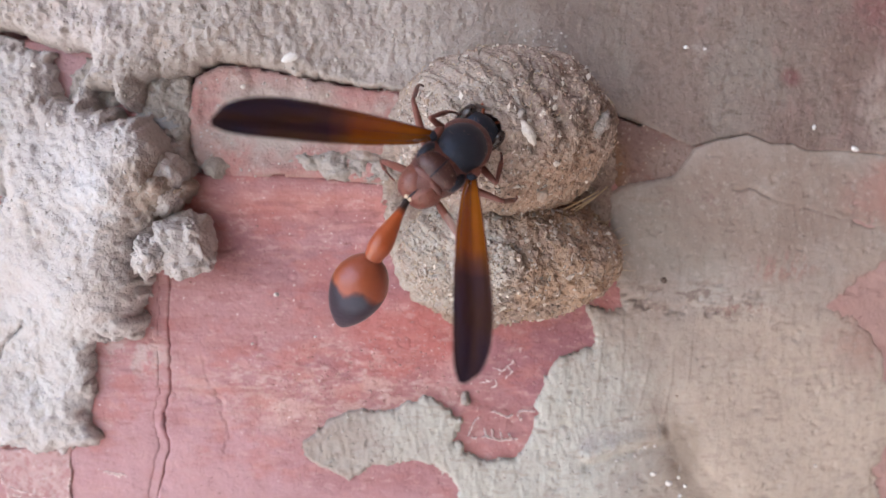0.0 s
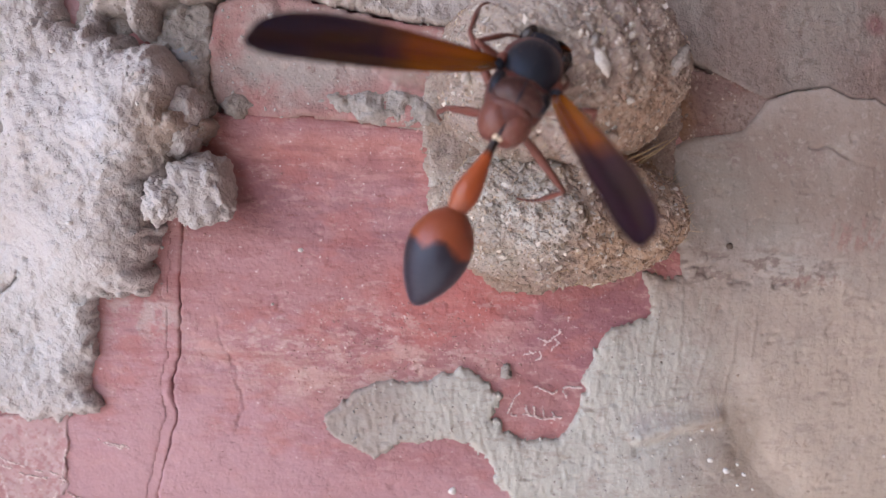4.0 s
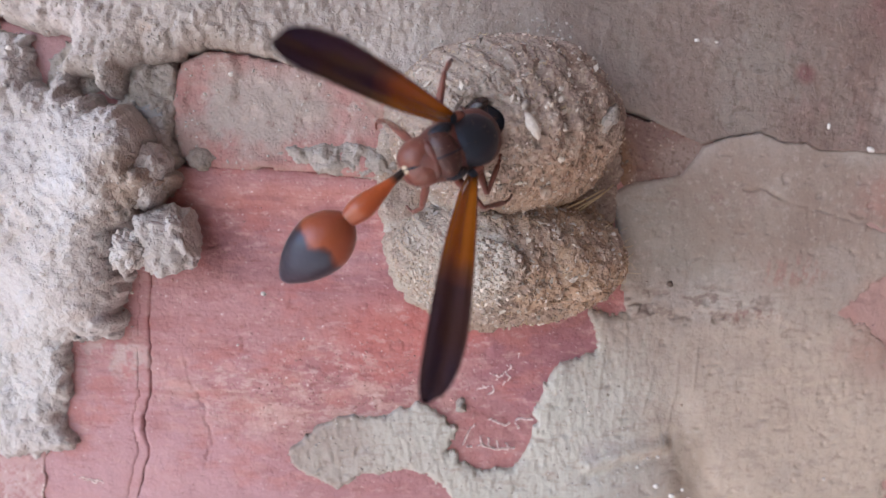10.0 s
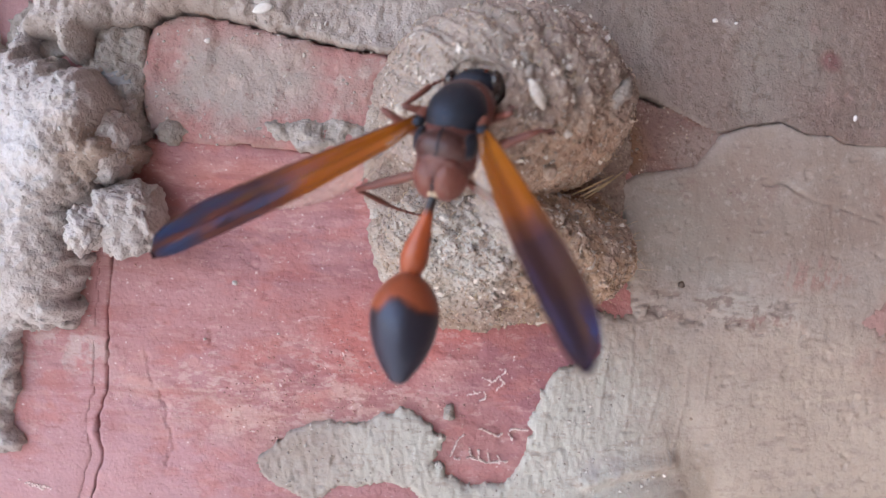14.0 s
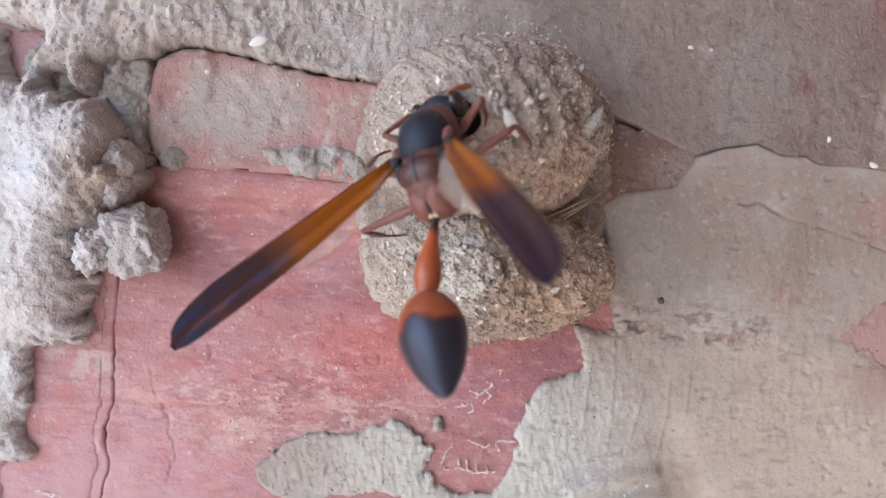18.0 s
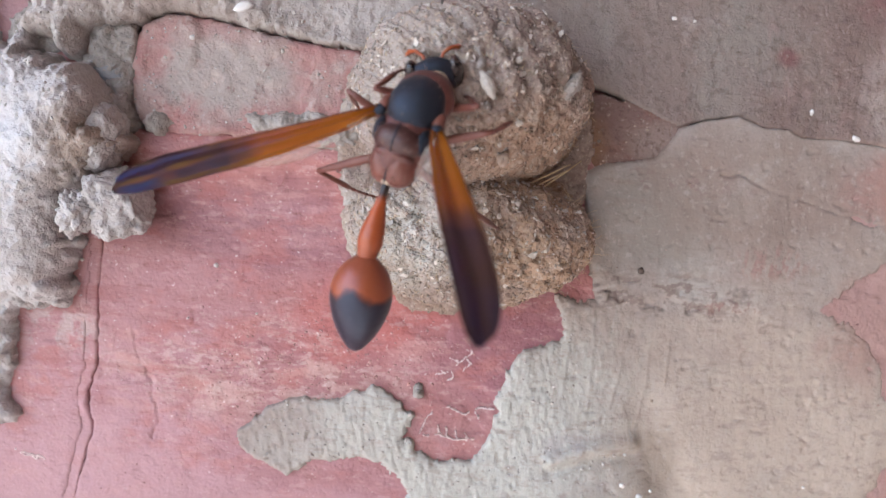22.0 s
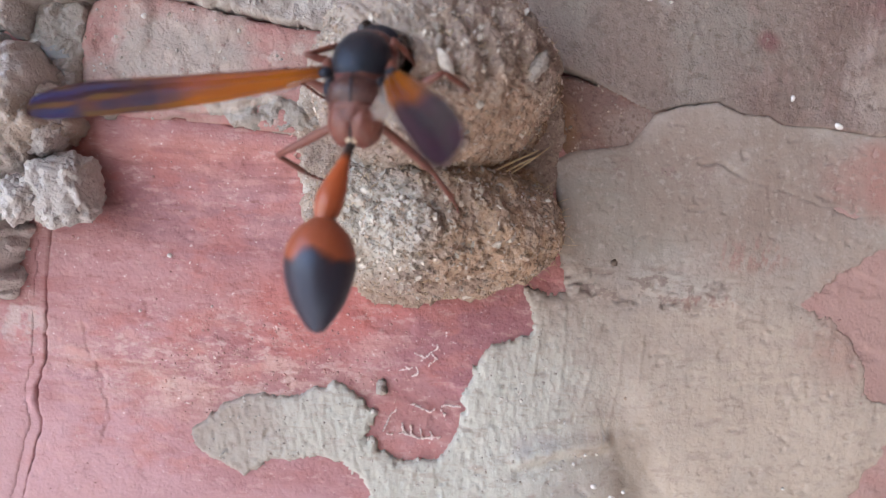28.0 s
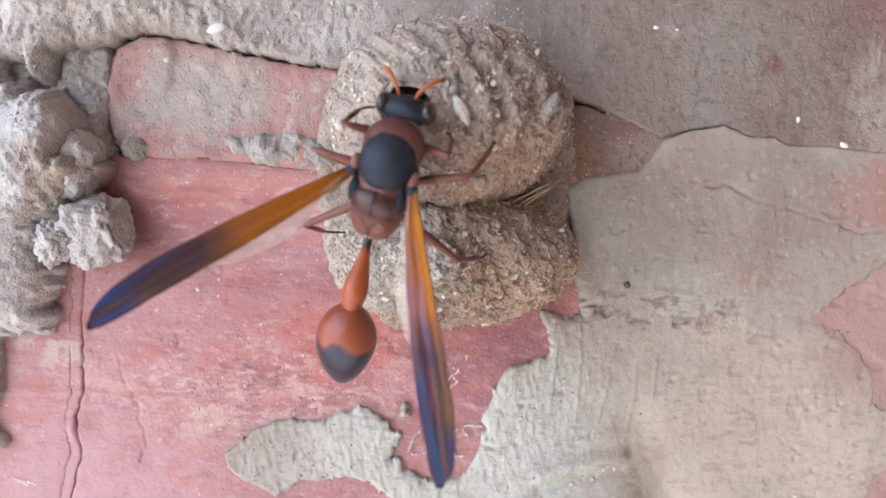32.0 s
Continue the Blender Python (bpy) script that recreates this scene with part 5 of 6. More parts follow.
def salt(lines, label, wide=1.0):
    """Salt that has crept out of the brick along lines: a broken row of small flat crusts."""
    rng, verts, faces = random.Random(label), [], []
    for pts in lines:
        for (x0, z0), (x1, z1) in zip(pts, pts[1:]):
            steps = max(2, int(math.hypot(x1 - x0, z1 - z0) / 0.09))
            for k in range(steps):
                f = (k + rng.random()) / steps
                x, z = x0 + (x1 - x0) * f, z0 + (z1 - z0) * f
                if noise.noise((x * 1.1, z * 1.1, 4)) < -0.22:
                    continue
                x += 0.16 * noise.noise((x * 1.5, z * 1.5, 1)) + rng.gauss(0, 0.03 * wide)
                z += 0.16 * noise.noise((x * 1.5, z * 1.5, 9)) + rng.gauss(0, 0.03 * wide)
                r, a0, n = rng.uniform(0.03, 0.085) * wide, rng.uniform(0, 6.3), len(verts)
                shape = [(q * math.cos(a), q * math.sin(a)) for a, q in ((a0 + m * math.pi / 3, r * rng.uniform(0.6, 1.5)) for m in range(6))]
                verts += [(x + p, -0.15, z + q) for p, q in shape] + [(x + 1.15 * p, 0.12, z + 1.15 * q) for p, q in shape]
                faces += [tuple(range(n, n + 6))] + [(n + m, n + 6 + m, n + 6 + (m + 1) % 6, n + (m + 1) % 6) for m in range(6)]
    me = bpy.data.meshes.new("salt_trace")
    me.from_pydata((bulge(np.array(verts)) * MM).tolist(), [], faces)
    ob = mesh_part("salt_trace", me, SALT, None)
    ob.location = UP
    return tagged(ob, label, "salt trace", "salt traces on the brick")


salt([[(10.7, -15.8), (10.2, -16.9), (8.8, -18.3), (7.6, -19.2), (6.4, -19.6)], [(9.4, -17.7), (9.9, -18.3), (9.2, -18.9)], [(8.2, -18.8), (8.5, -19.6), (7.8, -19.9)], [(7.4, -19.3), (7.2, -18.4)], [(8.9, -18.2), (8.0, -17.8)]], "branching white salt trace on red brick")
salt([[(5.6, -25.0), (6.2, -23.6), (6.7, -22.8)], [(6.0, -25.1), (7.4, -24.9), (9.0, -25.3), (11.6, -24.9)], [(6.6, -24.2), (7.0, -25.0)], [(7.3, -24.0), (7.6, -25.0)], [(8.0, -24.3), (8.4, -25.2)], [(8.9, -24.5), (9.2, -25.3)], [(9.8, -24.7), (10.0, -25.3)]], "squiggling white salt trace on red brick")
salt([[(8.0, -22.3), (9.6, -22.9), (11.2, -22.2), (12.4, -22.4)], [(10.6, -22.6), (11.0, -23.2)]], "faint salt line on red brick")
salt([[(-44.5, -28.6), (-42.0, -29.4), (-40.6, -28.8)], [(-39.0, -31.2), (-36.5, -32.2), (-33.3, -32.4)], [(-33.2, -33.6), (-31.0, -34.6)]], "pale salt thread across the brick")
salt([[(-40.5, -27.2), (-40.2, -28.6), (-39.3, -31.2), (-38.3, -34.2), (-36.6, -35.6), (-35.0, -36.0), (-34.6, -34.6), (-33.6, -32.6), (-33.4, -29.6)], [(-39.6, -30.4), (-38.0, -30.9), (-36.2, -31.6), (-34.0, -31.9)]], "crinkled pale rim of the lime film")
salt([[(-30.6, -28.6), (-27.8, -29.3)], [(-30.0, -28.9), (-28.4, -29.4)]], "short pale scratch on the brick")

# ---- the wasp ----
wasp = new("wasp")
wasp.empty_display_size = 0.004
tagged(wasp, "rust-red potter wasp with black back and two-tone wings, at its nest", "wasp")
part("thorax", blob((-0.6, 0, -0.2), (3.7, 2.05, 2.0), 0.05, 2, 4), RUST, wasp, "rust-red thorax")
part("pronotum", blob((1.75, 0, 0.35), (1.9, 2.1, 1.6), 0.04, 3, 4), RUST, wasp, "rust-red collar plate")
part("scutum", blob((0.75, 0, 0.95), (2.2, 1.92, 1.58), 0.03, 4, 4), BLACK, wasp, "matt black back plate")
part("scutellum", blob((-2.0, 0, 0.85), (1.15, 1.75, 1.2), 0.04, 5, 4), DUSK, wasp, "dark brown hind plate")
for side in (1, -1):
    part("axilla", blob((-1.5, 1.55 * side, 0.75), (0.95, 0.5, 0.75), 0.06, 15, 3), BLACK, wasp, "black plate at the wing root")
part("suture", blob((-2.45, 0, 0.75), (0.22, 1.5, 1.05), 0.04, 16, 3), BLACK, wasp, "dark seam between the back plates")
part("metanotum", blob((-2.95, 0, 0.45), (0.6, 1.45, 0.95), 0.04, 6, 4), RUST, wasp)
for side in (1, -1):
    part("propodeum", blob((-3.1, 0.58 * side, -0.5), (1.55, 1.15, 1.5), 0.05, 7 + side, 4, turn=(0, 0, 12 * side)), TAWNY, wasp, "rounded tawny red lobe")
    part("tegula", blob((0.0, 2.0 * side, 1.15), (0.75, 0.38, 0.36), 0.05, 9, 3), TAWNY, wasp)
    part("wing_hinge", blob((-0.5, 2.1 * side, 1.2), (0.42, 0.45, 0.36), 0.1, 10, 2), BLACK, wasp)
part("seam", tube(bmesh.new(), [(-1.2, 0, 2.02), (-1.9, 0, 2.1), (-2.6, 0, 1.85), (-3.1, 0, 1.42)], [0.05, 0.08, 0.08, 0.05], 6), BLACK, wasp, "dark seam along the hind plate")
part("seam", tube(bmesh.new(), [(-3.3, 0, 0.75), (-3.9, 0, 0.55), (-4.4, 0, 0.15), (-4.7, 0, -0.4)], [0.06, 0.10, 0.10, 0.06], 6), BLACK, wasp, "dark groove between the hind lobes")
part("waist_ring", blob((-4.55, 0, -0.45), (0.16, 0.36, 0.34), 0.05, 21, 3), CREAM, wasp, "pale ring at the waist joint")
down = bmesh.new()
pick = random.Random(31)
for center, radii, count in (((-0.6, 0, -0.2), (3.7, 2.05, 2.0), 260), ((-2.0, 0, 0.85), (1.15, 1.75, 1.2), 120), ((-3.1, 0.58, -0.5), (1.55, 1.15, 1.5), 130), ((-3.1, -0.58, -0.5), (1.55, 1.15, 1.5), 130), ((0.75, 0, 0.95), (2.2, 1.92, 1.58), 30), ((1.75, 0, 0.35), (2.0, 2.1, 1.65), 60)):
    for _ in range(count):
        n = Vector((pick.gauss(0, 1), pick.gauss(0, 1), pick.gauss(0.4, 1))).normalized()
        root = Vector(center) + Vector((n.x * radii[0], n.y * radii[1], n.z * radii[2]))
        lean = Vector((-0.5, pick.uniform(-0.4, 0.4), pick.uniform(-0.3, 0.3)))
        l = pick.uniform(0.18, 0.42)
        tube(down, [root - n * 0.05, root + (n + lean * 0.3) * l * 0.5, root + (n + lean) * l], [0.014, 0.012, 0.006], 3)
tagged(part("body_hair", down, HAIR, wasp, "short pale hairs on the thorax"), kind="stuff")
NECK = Vector((3.1, 0, -0.1))
head = part("head", blob((1.15, 0, -0.25), (1.0, 1.85, 1.5), 0.04, 11, 4), BLACK, wasp, "broad black head")
head.location = NECK * MM
part("face_band", blob((1.75, 0, -0.5), (0.5, 0.8, 0.7), 0.05, 12, 3), RUST, head, "rust-red face plate")
part("neck", blob((0.3, 0, 0.0), (0.6, 1.0, 0.9), 0.05, 13, 3), CREAM, head, "pale hairy neck edge")
for side in (1, -1):
    part("eye", blob((1.3, 1.52 * side, -0.1), (0.8, 0.55, 1.25), 0.02, 14, 3), EYE_M, head, "dark compound eye")
    ant = bmesh.new()
    tube(ant, [(1.8, 0.45 * side, 0.35), (2.4, 0.75 * side, 0.7), (3.0, 1.25 * side, 0.65), (3.5, 1.75 * side, 0.3), (3.7, 2.1 * side, -0.2)], [0.14, 0.12, 0.15, 0.18, 0.08], 8)
    part("antenna", ant, ORANGE, head, "curved orange antenna")
petiole = part("petiole", lathe(smooth_profile([(0.2, 0.22, 0), (-0.4, 0.26, 0.02), (-1.3, 0.34, 0.06), (-2.4, 0.58, 0.1), (-3.4, 0.81, 0.12), (-4.2, 0.86, 0.1), (-4.8, 0.74, 0.03), (-5.5, 0.55, 0.0)])), PETIOLE, wasp, "slender orange waist with a black base")
gaster = part("gaster", lathe(smooth_profile([(0.35, 0.35, 0), (0.1, 0.85, 0), (-0.6, 1.55, 0), (-1.6, 2.02, 0), (-2.6, 2.12, 0), (-3.7, 1.92, 0), (-4.8, 1.50, -0.05), (-5.7, 0.95, -0.1), (-6.3, 0.45, -0.12), (-6.5, 0.03, -0.12)], 40), 32, 0.95), GASTER, petiole, "drop-shaped abdomen, orange in front and black behind")
gaster.location = (-5.4 * MM, 0, 0)


def wing_outline(t):
    """Front and rear edge of the folded fore wing at t (0 root, 1 tip), mm across."""
    front = np.interp(t, (0, 0.15, 0.4, 0.6, 0.75, 0.86, 0.93, 0.97, 0.99, 1.0), (0.30, 0.55, 0.90, 1.15, 1.25, 1.08, 0.75, 0.35, 0.0, -0.55))
    rear = np.interp(t, (0, 0.12, 0.35, 0.55, 0.75, 0.9, 0.97, 1.0), (-0.40, -0.8, -1.1, -1.2, -1.15, -1.08, -0.95, -0.65))
    return front, rear


def wing(wing_side):
    side, length, n, k = -wing_side, 18.5, 60, 9
    t = np.linspace(0, 1, n)
    front, rear = wing_outline(t)
    front, rear = (np.convolve(np.pad(e, 1, "edge"), np.ones(3) / 3, "valid") for e in (front, rear))
    w = np.linspace(0, 1, k)
    y = rear[:, None] + (front - rear)[:, None] * w
    x = np.repeat((t * length)[:, None], k, 1)
    z = 0.16 * np.sin(w * 9.0)[None, :] * np.sin(t * math.pi)[:, None] ** 0.5 + (0.55 * np.sin(t * 2.2) - 0.25 * t * t)[:, None] + 0.05 * np.sin(t * 31)[:, None] * (w - 0.5)
    top = np.stack([x, y * side, z + 0.02], -1).reshape(-1, 3)
    low = np.stack([x, y * side, z - 0.02], -1).reshape(-1, 3)
    ids = np.arange(n * k).reshape(n, k)
    q = np.stack([ids[:-1, :-1], ids[1:, :-1], ids[1:, 1:], ids[:-1, 1:]], -1).reshape(-1, 4)
    ring = np.concatenate([ids[:, 0], ids[-1, 1:], ids[::-1, -1][1:], ids[0, ::-1][1:]])
    rim = np.stack([ring[:-1], ring[1:], ring[1:] + n * k, ring[:-1] + n * k], -1)
    quads = np.concatenate([q, q[:, ::-1] + n * k, rim])
    ob = mesh_part("left_wing" if side < 0 else "right_wing", raw_mesh("wing", np.concatenate([top, low]), quads if side < 0 else quads[:, ::-1]), WING, wasp, "folded wing, amber at the root and smoky brown-black at the tip")
    for frac in (0.02, 0.16, 0.5, 0.98):
        pts = []
        for i in range(0, int(n * (0.62 if frac in (0.02, 0.98) else 0.5)), 3):
            j = frac * (k - 1)
            a, b = int(j), min(int(j) + 1, k - 1)
            f = j - a
            pts.append((x[i, 0], (y[i, a] * (1 - f) + y[i, b] * f) * side, z[i, a] * (1 - f) + z[i, b] * f))
        part("vein", tube(bmesh.new(), pts, 0.06 if frac > 0.9 else 0.035, 5), VEIN, ob, "dark wing vein")
    hx = np.linspace(0.6, 11.0, 24)
    hb = bmesh.new()
    rows = []
    for i, xx in enumerate(hx):
        s = i / 23
        chord = 1.6 * math.sin(min(1, s * 1.5) * math.pi / 2) * (1 - s**4) + 0.1
        r0 = np.interp(xx / length, t, rear) + 0.35
        rows.append([hb.verts.new((xx * MM, (r0 - chord * g) * side * MM, (0.25 - 0.25 * g + 0.08 * math.sin(6 * g)) * MM)) for g in (0, 0.2, 0.4, 0.6, 0.8, 1.0)])
    for ra, rb in zip(rows, rows[1:]):
        for g in range(5):
            hb.faces.new((ra[g], rb[g], rb[g + 1], ra[g + 1]))
    bmesh.ops.solidify(hb, geom=hb.faces[:], thickness=0.03 * MM)
    part("hind_wing", hb, HIND, ob, "clear straw-tinted hind wing")
    return ob


left_wing, right_wing = wing(1), wing(-1)

# legs: name, hip, thigh length, shin length
LEGS = []
for name, hip, l1, l2 in (("front_leg", (2.3, 1.2, -1.3), 3.4, 4.6), ("middle_leg", (-0.2, 1.5, -1.5), 4.2, 6.4), ("hind_leg", (-2.6, 1.35, -1.2), 5.2, 6.6)):
    for side in (1, -1):
        fem = bmesh.new()
        tube(fem, [(-0.3, 0, 0), (0.3, 0, 0), (l1 * 0.35, 0, 0.05), (l1 * 0.8, 0, 0.02), (l1, 0, 0)], [0.24, 0.28, 0.33, 0.25, 0.17], 10)
        leg = part(name, fem, TAWNY, wasp, "rust-red jointed leg")
        tib = bmesh.new()
        s = l2 * 0.52
        tube(tib, [(0, 0, 0), (0.25, 0, 0), (s * 0.7, 0, 0.0), (s, 0, 0), (s + 0.1, 0, -0.02)], [0.13, 0.16, 0.21, 0.19, 0.08], 8)
        for k in range(5):
            a, b = s + (l2 - s) * k / 5, s + (l2 - s) * (k + 0.94) / 5
            tube(tib, [(a, 0, -0.03 * k * k), (b, 0, -0.03 * (k + 1) ** 2)], [0.09, 0.14 - 0.012 * k], 6)
        shin = part("shin", tib, TAWNY, leg, "thin shin ending in a clawed foot")
        LEGS.append((leg, shin, Vector((hip[0], hip[1] * side, hip[2])), l1, l2, side, name))

# ---- movement ----
# seconds; thorax place (mm); heading, dip, roll; waist turn, dip; abdomen turn, dip; left wing sweep, lift; right wing sweep, lift (degrees)
POSES = [
    (0, 2.47, -15.89, 2.02, 46.2, -28.2, -1.3, 16.7, -18.1, 30.6, -51.1, 60.5, 26.8, 61.3, 27.5),
    (0.5, 1.88, -15.56, 1.19, 42.2, -15.2, -1.9, 6.9, -11.3, 21.5, -41.0, 54.2, 34.5, 60.8, 30.0),
    (1, 1.12, -15.38, 0.13, 36.4, 7.3, -2.3, 6.6, -3.4, 12.8, -22.6, 50.9, 23.9, 57.1, 13.7),
    (2, 2.80, -15.53, 2.21, 32.9, -31.6, -0.6, 2.9, -28.4, 19.0, -56.9, 55.3, 16.0, 67.3, 19.3),
    (2.5, 2.97, -15.69, 1.97, 29.7, -37.0, 0.5, 7.3, -30.3, 12.6, -51.9, 53.2, 18.1, 67.5, 23.9),
    (3, 2.72, -15.97, 2.06, 25.7, -33.2, 1.0, -0.3, -31.9, 10.7, -44.1, 48.8, 19.8, 74.8, 29.0),
    (3.5, 2.88, -15.96, 2.09, 25.2, -35.7, -1.0, -2.2, -33.6, 7.0, -41.0, 50.1, 22.1, 73.5, 30.3),
    (6, 3.07, -15.64, 2.23, 27.4, -35.0, -3.1, 0.8, -32.1, 5.8, -37.6, 54.2, 21.8, 69.3, 24.2),
    (6.5, 2.73, -15.45, 1.82, 25.8, -34.9, 2.0, -1.3, -26.3, 10.9, -34.3, 50.2, 18.5, 73.0, 23.7),
    (7, 2.64, -15.23, 0.86, 40.0, -20.9, 8.8, 11.6, -14.7, 27.6, -39.9, 55.1, 16.4, 66.9, 21.1),
    (7.5, 2.31, -14.63, 1.60, 52.3, -17.0, 10.6, 8.1, -2.2, 31.5, -45.5, 55.1, 20.9, 63.1, 10.8),
    (8, 2.71, -14.18, 1.75, 70.6, -14.2, 13.7, 22.1, -3.9, 51.0, -39.6, 57.3, 28.8, 44.0, 5.3),
    (9, 2.87, -14.09, 2.41, 70.6, -17.9, 13.4, 18.6, -9.7, 35.2, -26.6, 54.7, 30.3, 40.9, -1.0),
    (9.5, 2.69, -14.86, 2.85, 59.0, -26.1, 10.6, 14.2, -24.1, 23.5, -38.0, 57.2, 31.0, 59.9, 19.1),
    (10, 3.03, -15.15, 2.52, 61.4, -34.3, 9.4, 20.6, -25.6, 31.1, -41.4, 62.8, 25.1, 59.4, 24.5),
    (10.5, 2.50, -15.46, 2.53, 53.7, -33.3, 10.7, 21.9, -27.1, 29.5, -47.7, 61.3, 27.3, 60.1, 23.2),
    (11, 2.61, -15.62, 2.08, 52.1, -37.3, 11.9, 17.4, -29.2, 34.2, -35.8, 63.4, 20.8, 60.4, 19.2),
    (11.5, 2.60, -15.70, 2.44, 47.2, -30.5, 12.8, 17.2, -23.7, 24.9, -49.8, 57.9, 27.0, 63.9, 24.1),
    (12, 2.92, -15.34, 2.51, 51.4, -30.0, 14.1, 17.9, -19.4, 35.3, -41.4, 61.5, 25.2, 62.5, 27.7),
    (12.5, 2.68, -14.68, 1.93, 56.8, -23.9, 11.3, 25.9, -2.8, 23.9, -36.0, 61.2, 30.1, 55.6, 30.9),
    (13, 2.78, -14.67, 0.65, 60.8, -1.1, 6.9, 16.1, 7.5, 17.5, -23.1, 59.3, -5.6, 44.0, 11.1),
    (13.5, 2.41, -14.85, 1.21, 36.5, -2.8, -8.2, 2.8, -26.7, 5.3, -14.3, 53.2, 5.1, 47.0, 29.8),
    (14, 3.33, -15.65, 1.26, 19.4, -28.4, -23.9, -7.2, -30.9, 11.6, -12.2, 40.4, -4.4, 55.1, 13.4),
    (14.5, 4.08, -15.71, 1.98, 4.2, -39.8, -14.2, -12.5, -37.0, -0.4, -8.8, 60.5, 19.2, 63.8, 19.4),
    (16.5, 4.15, -16.26, 1.96, 12.4, -37.5, -28.1, -4.8, -17.8, 9.1, -17.3, 19.7, 4.7, 58.2, 29.2),
    (17, 3.67, -16.52, 1.56, 5.8, -31.4, -29.3, -10.8, -19.7, 10.7, -8.6, 32.8, 8.4, 56.5, 23.0),
    (17.5, 3.91, -16.35, 0.56, 4.9, -34.7, -32.2, -8.4, -13.9, 7.3, -4.2, 40.2, 9.0, 60.8, 12.2),
    (18, 3.27, -16.35, 1.44, -1.0, -34.6, -35.9, -12.9, -9.9, 9.1, -6.4, 37.1, 11.5, 60.0, 15.3),
    (18.5, 4.03, -16.35, 1.41, 1.0, -43.6, -26.0, -11.0, -9.4, 1.8, -25.6, 60.1, 22.0, 66.8, 25.5),
    (19, 3.93, -16.36, 1.82, -0.9, -43.2, -17.1, -12.4, -15.0, -2.6, -29.4, 54.6, 22.7, 71.6, 28.1),
    (19.5, 3.70, -16.24, 1.73, 2.4, -44.2, -13.8, -11.6, -22.0, 2.2, -38.4, 55.0, 21.5, 72.7, 30.8),
    (20, 4.04, -15.95, 1.18, 4.7, -36.2, -9.8, -7.1, -30.7, 2.5, -28.6, 56.0, 18.2, 69.6, 21.0),
    (20.5, 3.93, -15.86, 1.10, 14.8, -31.4, -9.7, -0.2, -29.3, 7.2, -31.5, 58.0, 20.0, 65.1, 22.3),
    (21, 3.72, -15.86, 1.07, 16.4, -26.0, -9.8, -1.2, -26.5, 5.3, -31.0, 57.7, 27.7, 64.4, 23.2),
    (21.5, 3.78, -15.84, 0.76, 23.2, -25.3, -12.0, 5.8, -20.8, 15.0, -26.0, 62.9, 24.3, 58.7, 22.4),
    (22, 3.73, -15.81, 1.10, 22.6, -15.7, -16.7, 7.7, -15.4, 11.8, -28.3, 40.3, 1.8, 52.2, 27.6),
    (22.5, 3.66, -15.47, 1.14, 17.0, -24.8, -14.0, -0.5, -17.6, 9.1, -22.4, 32.4, -1.9, 58.6, 26.9),
    (23, 3.52, -15.03, 2.02, 14.2, -34.4, -6.2, -1.1, -22.2, 9.9, -30.7, 55.7, 24.3, 68.6, 25.1),
    (23.5, 3.57, -15.22, 1.69, 14.4, -35.5, -7.5, -3.8, -22.2, 7.9, -29.9, 57.7, 26.6, 68.7, 29.3),
    (24, 3.12, -15.47, 1.93, 10.9, -34.6, -8.8, -4.5, -21.8, 4.4, -27.7, 56.3, 29.7, 68.0, 28.1),
    (24.5, 3.44, -15.41, 1.97, 13.5, -33.1, -9.1, -1.7, -22.8, 7.2, -28.7, 59.6, 29.3, 65.1, 30.8),
    (25, 3.44, -15.42, 1.71, 12.6, -31.9, -9.2, -2.2, -24.1, 9.1, -27.5, 65.8, 35.6, 65.0, 32.3),
    (25.5, 3.22, -16.18, 0.16, 12.2, -13.9, -19.4, -0.2, -12.1, 7.5, -24.5, 43.7, 11.8, 52.9, 27.8),
    (27.5, 3.16, -15.59, 1.63, 6.3, -25.4, -11.2, -9.6, -16.5, 1.4, -28.4, 26.3, 3.5, 63.2, 30.3),
    (28, 3.46, -15.89, 2.36, 4.5, -34.5, -11.0, -13.1, -15.9, 2.2, -23.4, 12.1, 1.6, 67.5, 31.0),
    (28.5, 3.50, -16.47, 2.09, 4.1, -33.3, -11.1, -12.3, -14.9, 3.9, -25.0, 6.7, 2.1, 67.0, 33.5),
    (29, 3.56, -16.00, 2.34, 5.7, -32.3, -14.4, -12.9, -19.8, 3.1, -28.9, 18.1, 8.7, 63.7, 33.7),
    (29.5, 2.97, -16.28, 0.77, 5.4, -13.7, -24.1, -6.1, -5.2, -9.1, -30.9, 41.8, 26.3, 51.3, 30.2),
    (30, 2.54, -15.61, 0.77, 3.0, 2.1, -12.0, -4.5, 5.9, 2.0, -6.8, 40.2, 23.3, 69.5, -18.0),
    (30.2, 2.63, -16.16, -2.06, 0.1, -3.7, -13.6, -8.0, 5.1, -4.3, -16.9, 42.7, 22.5, 70.8, -10.0),
    (31, 3.40, -15.42, -1.20, 12.0, 9.2, -9.9, 1.0, 6.5, 1.5, -16.4, 52.0, 32.9, 60.8, 16.1),
    (32, 3.84, -15.59, -0.25, 15.2, 5.7, -6.9, 4.3, 9.8, 4.4, -20.2, 49.8, 22.9, 61.8, 18.6),
]
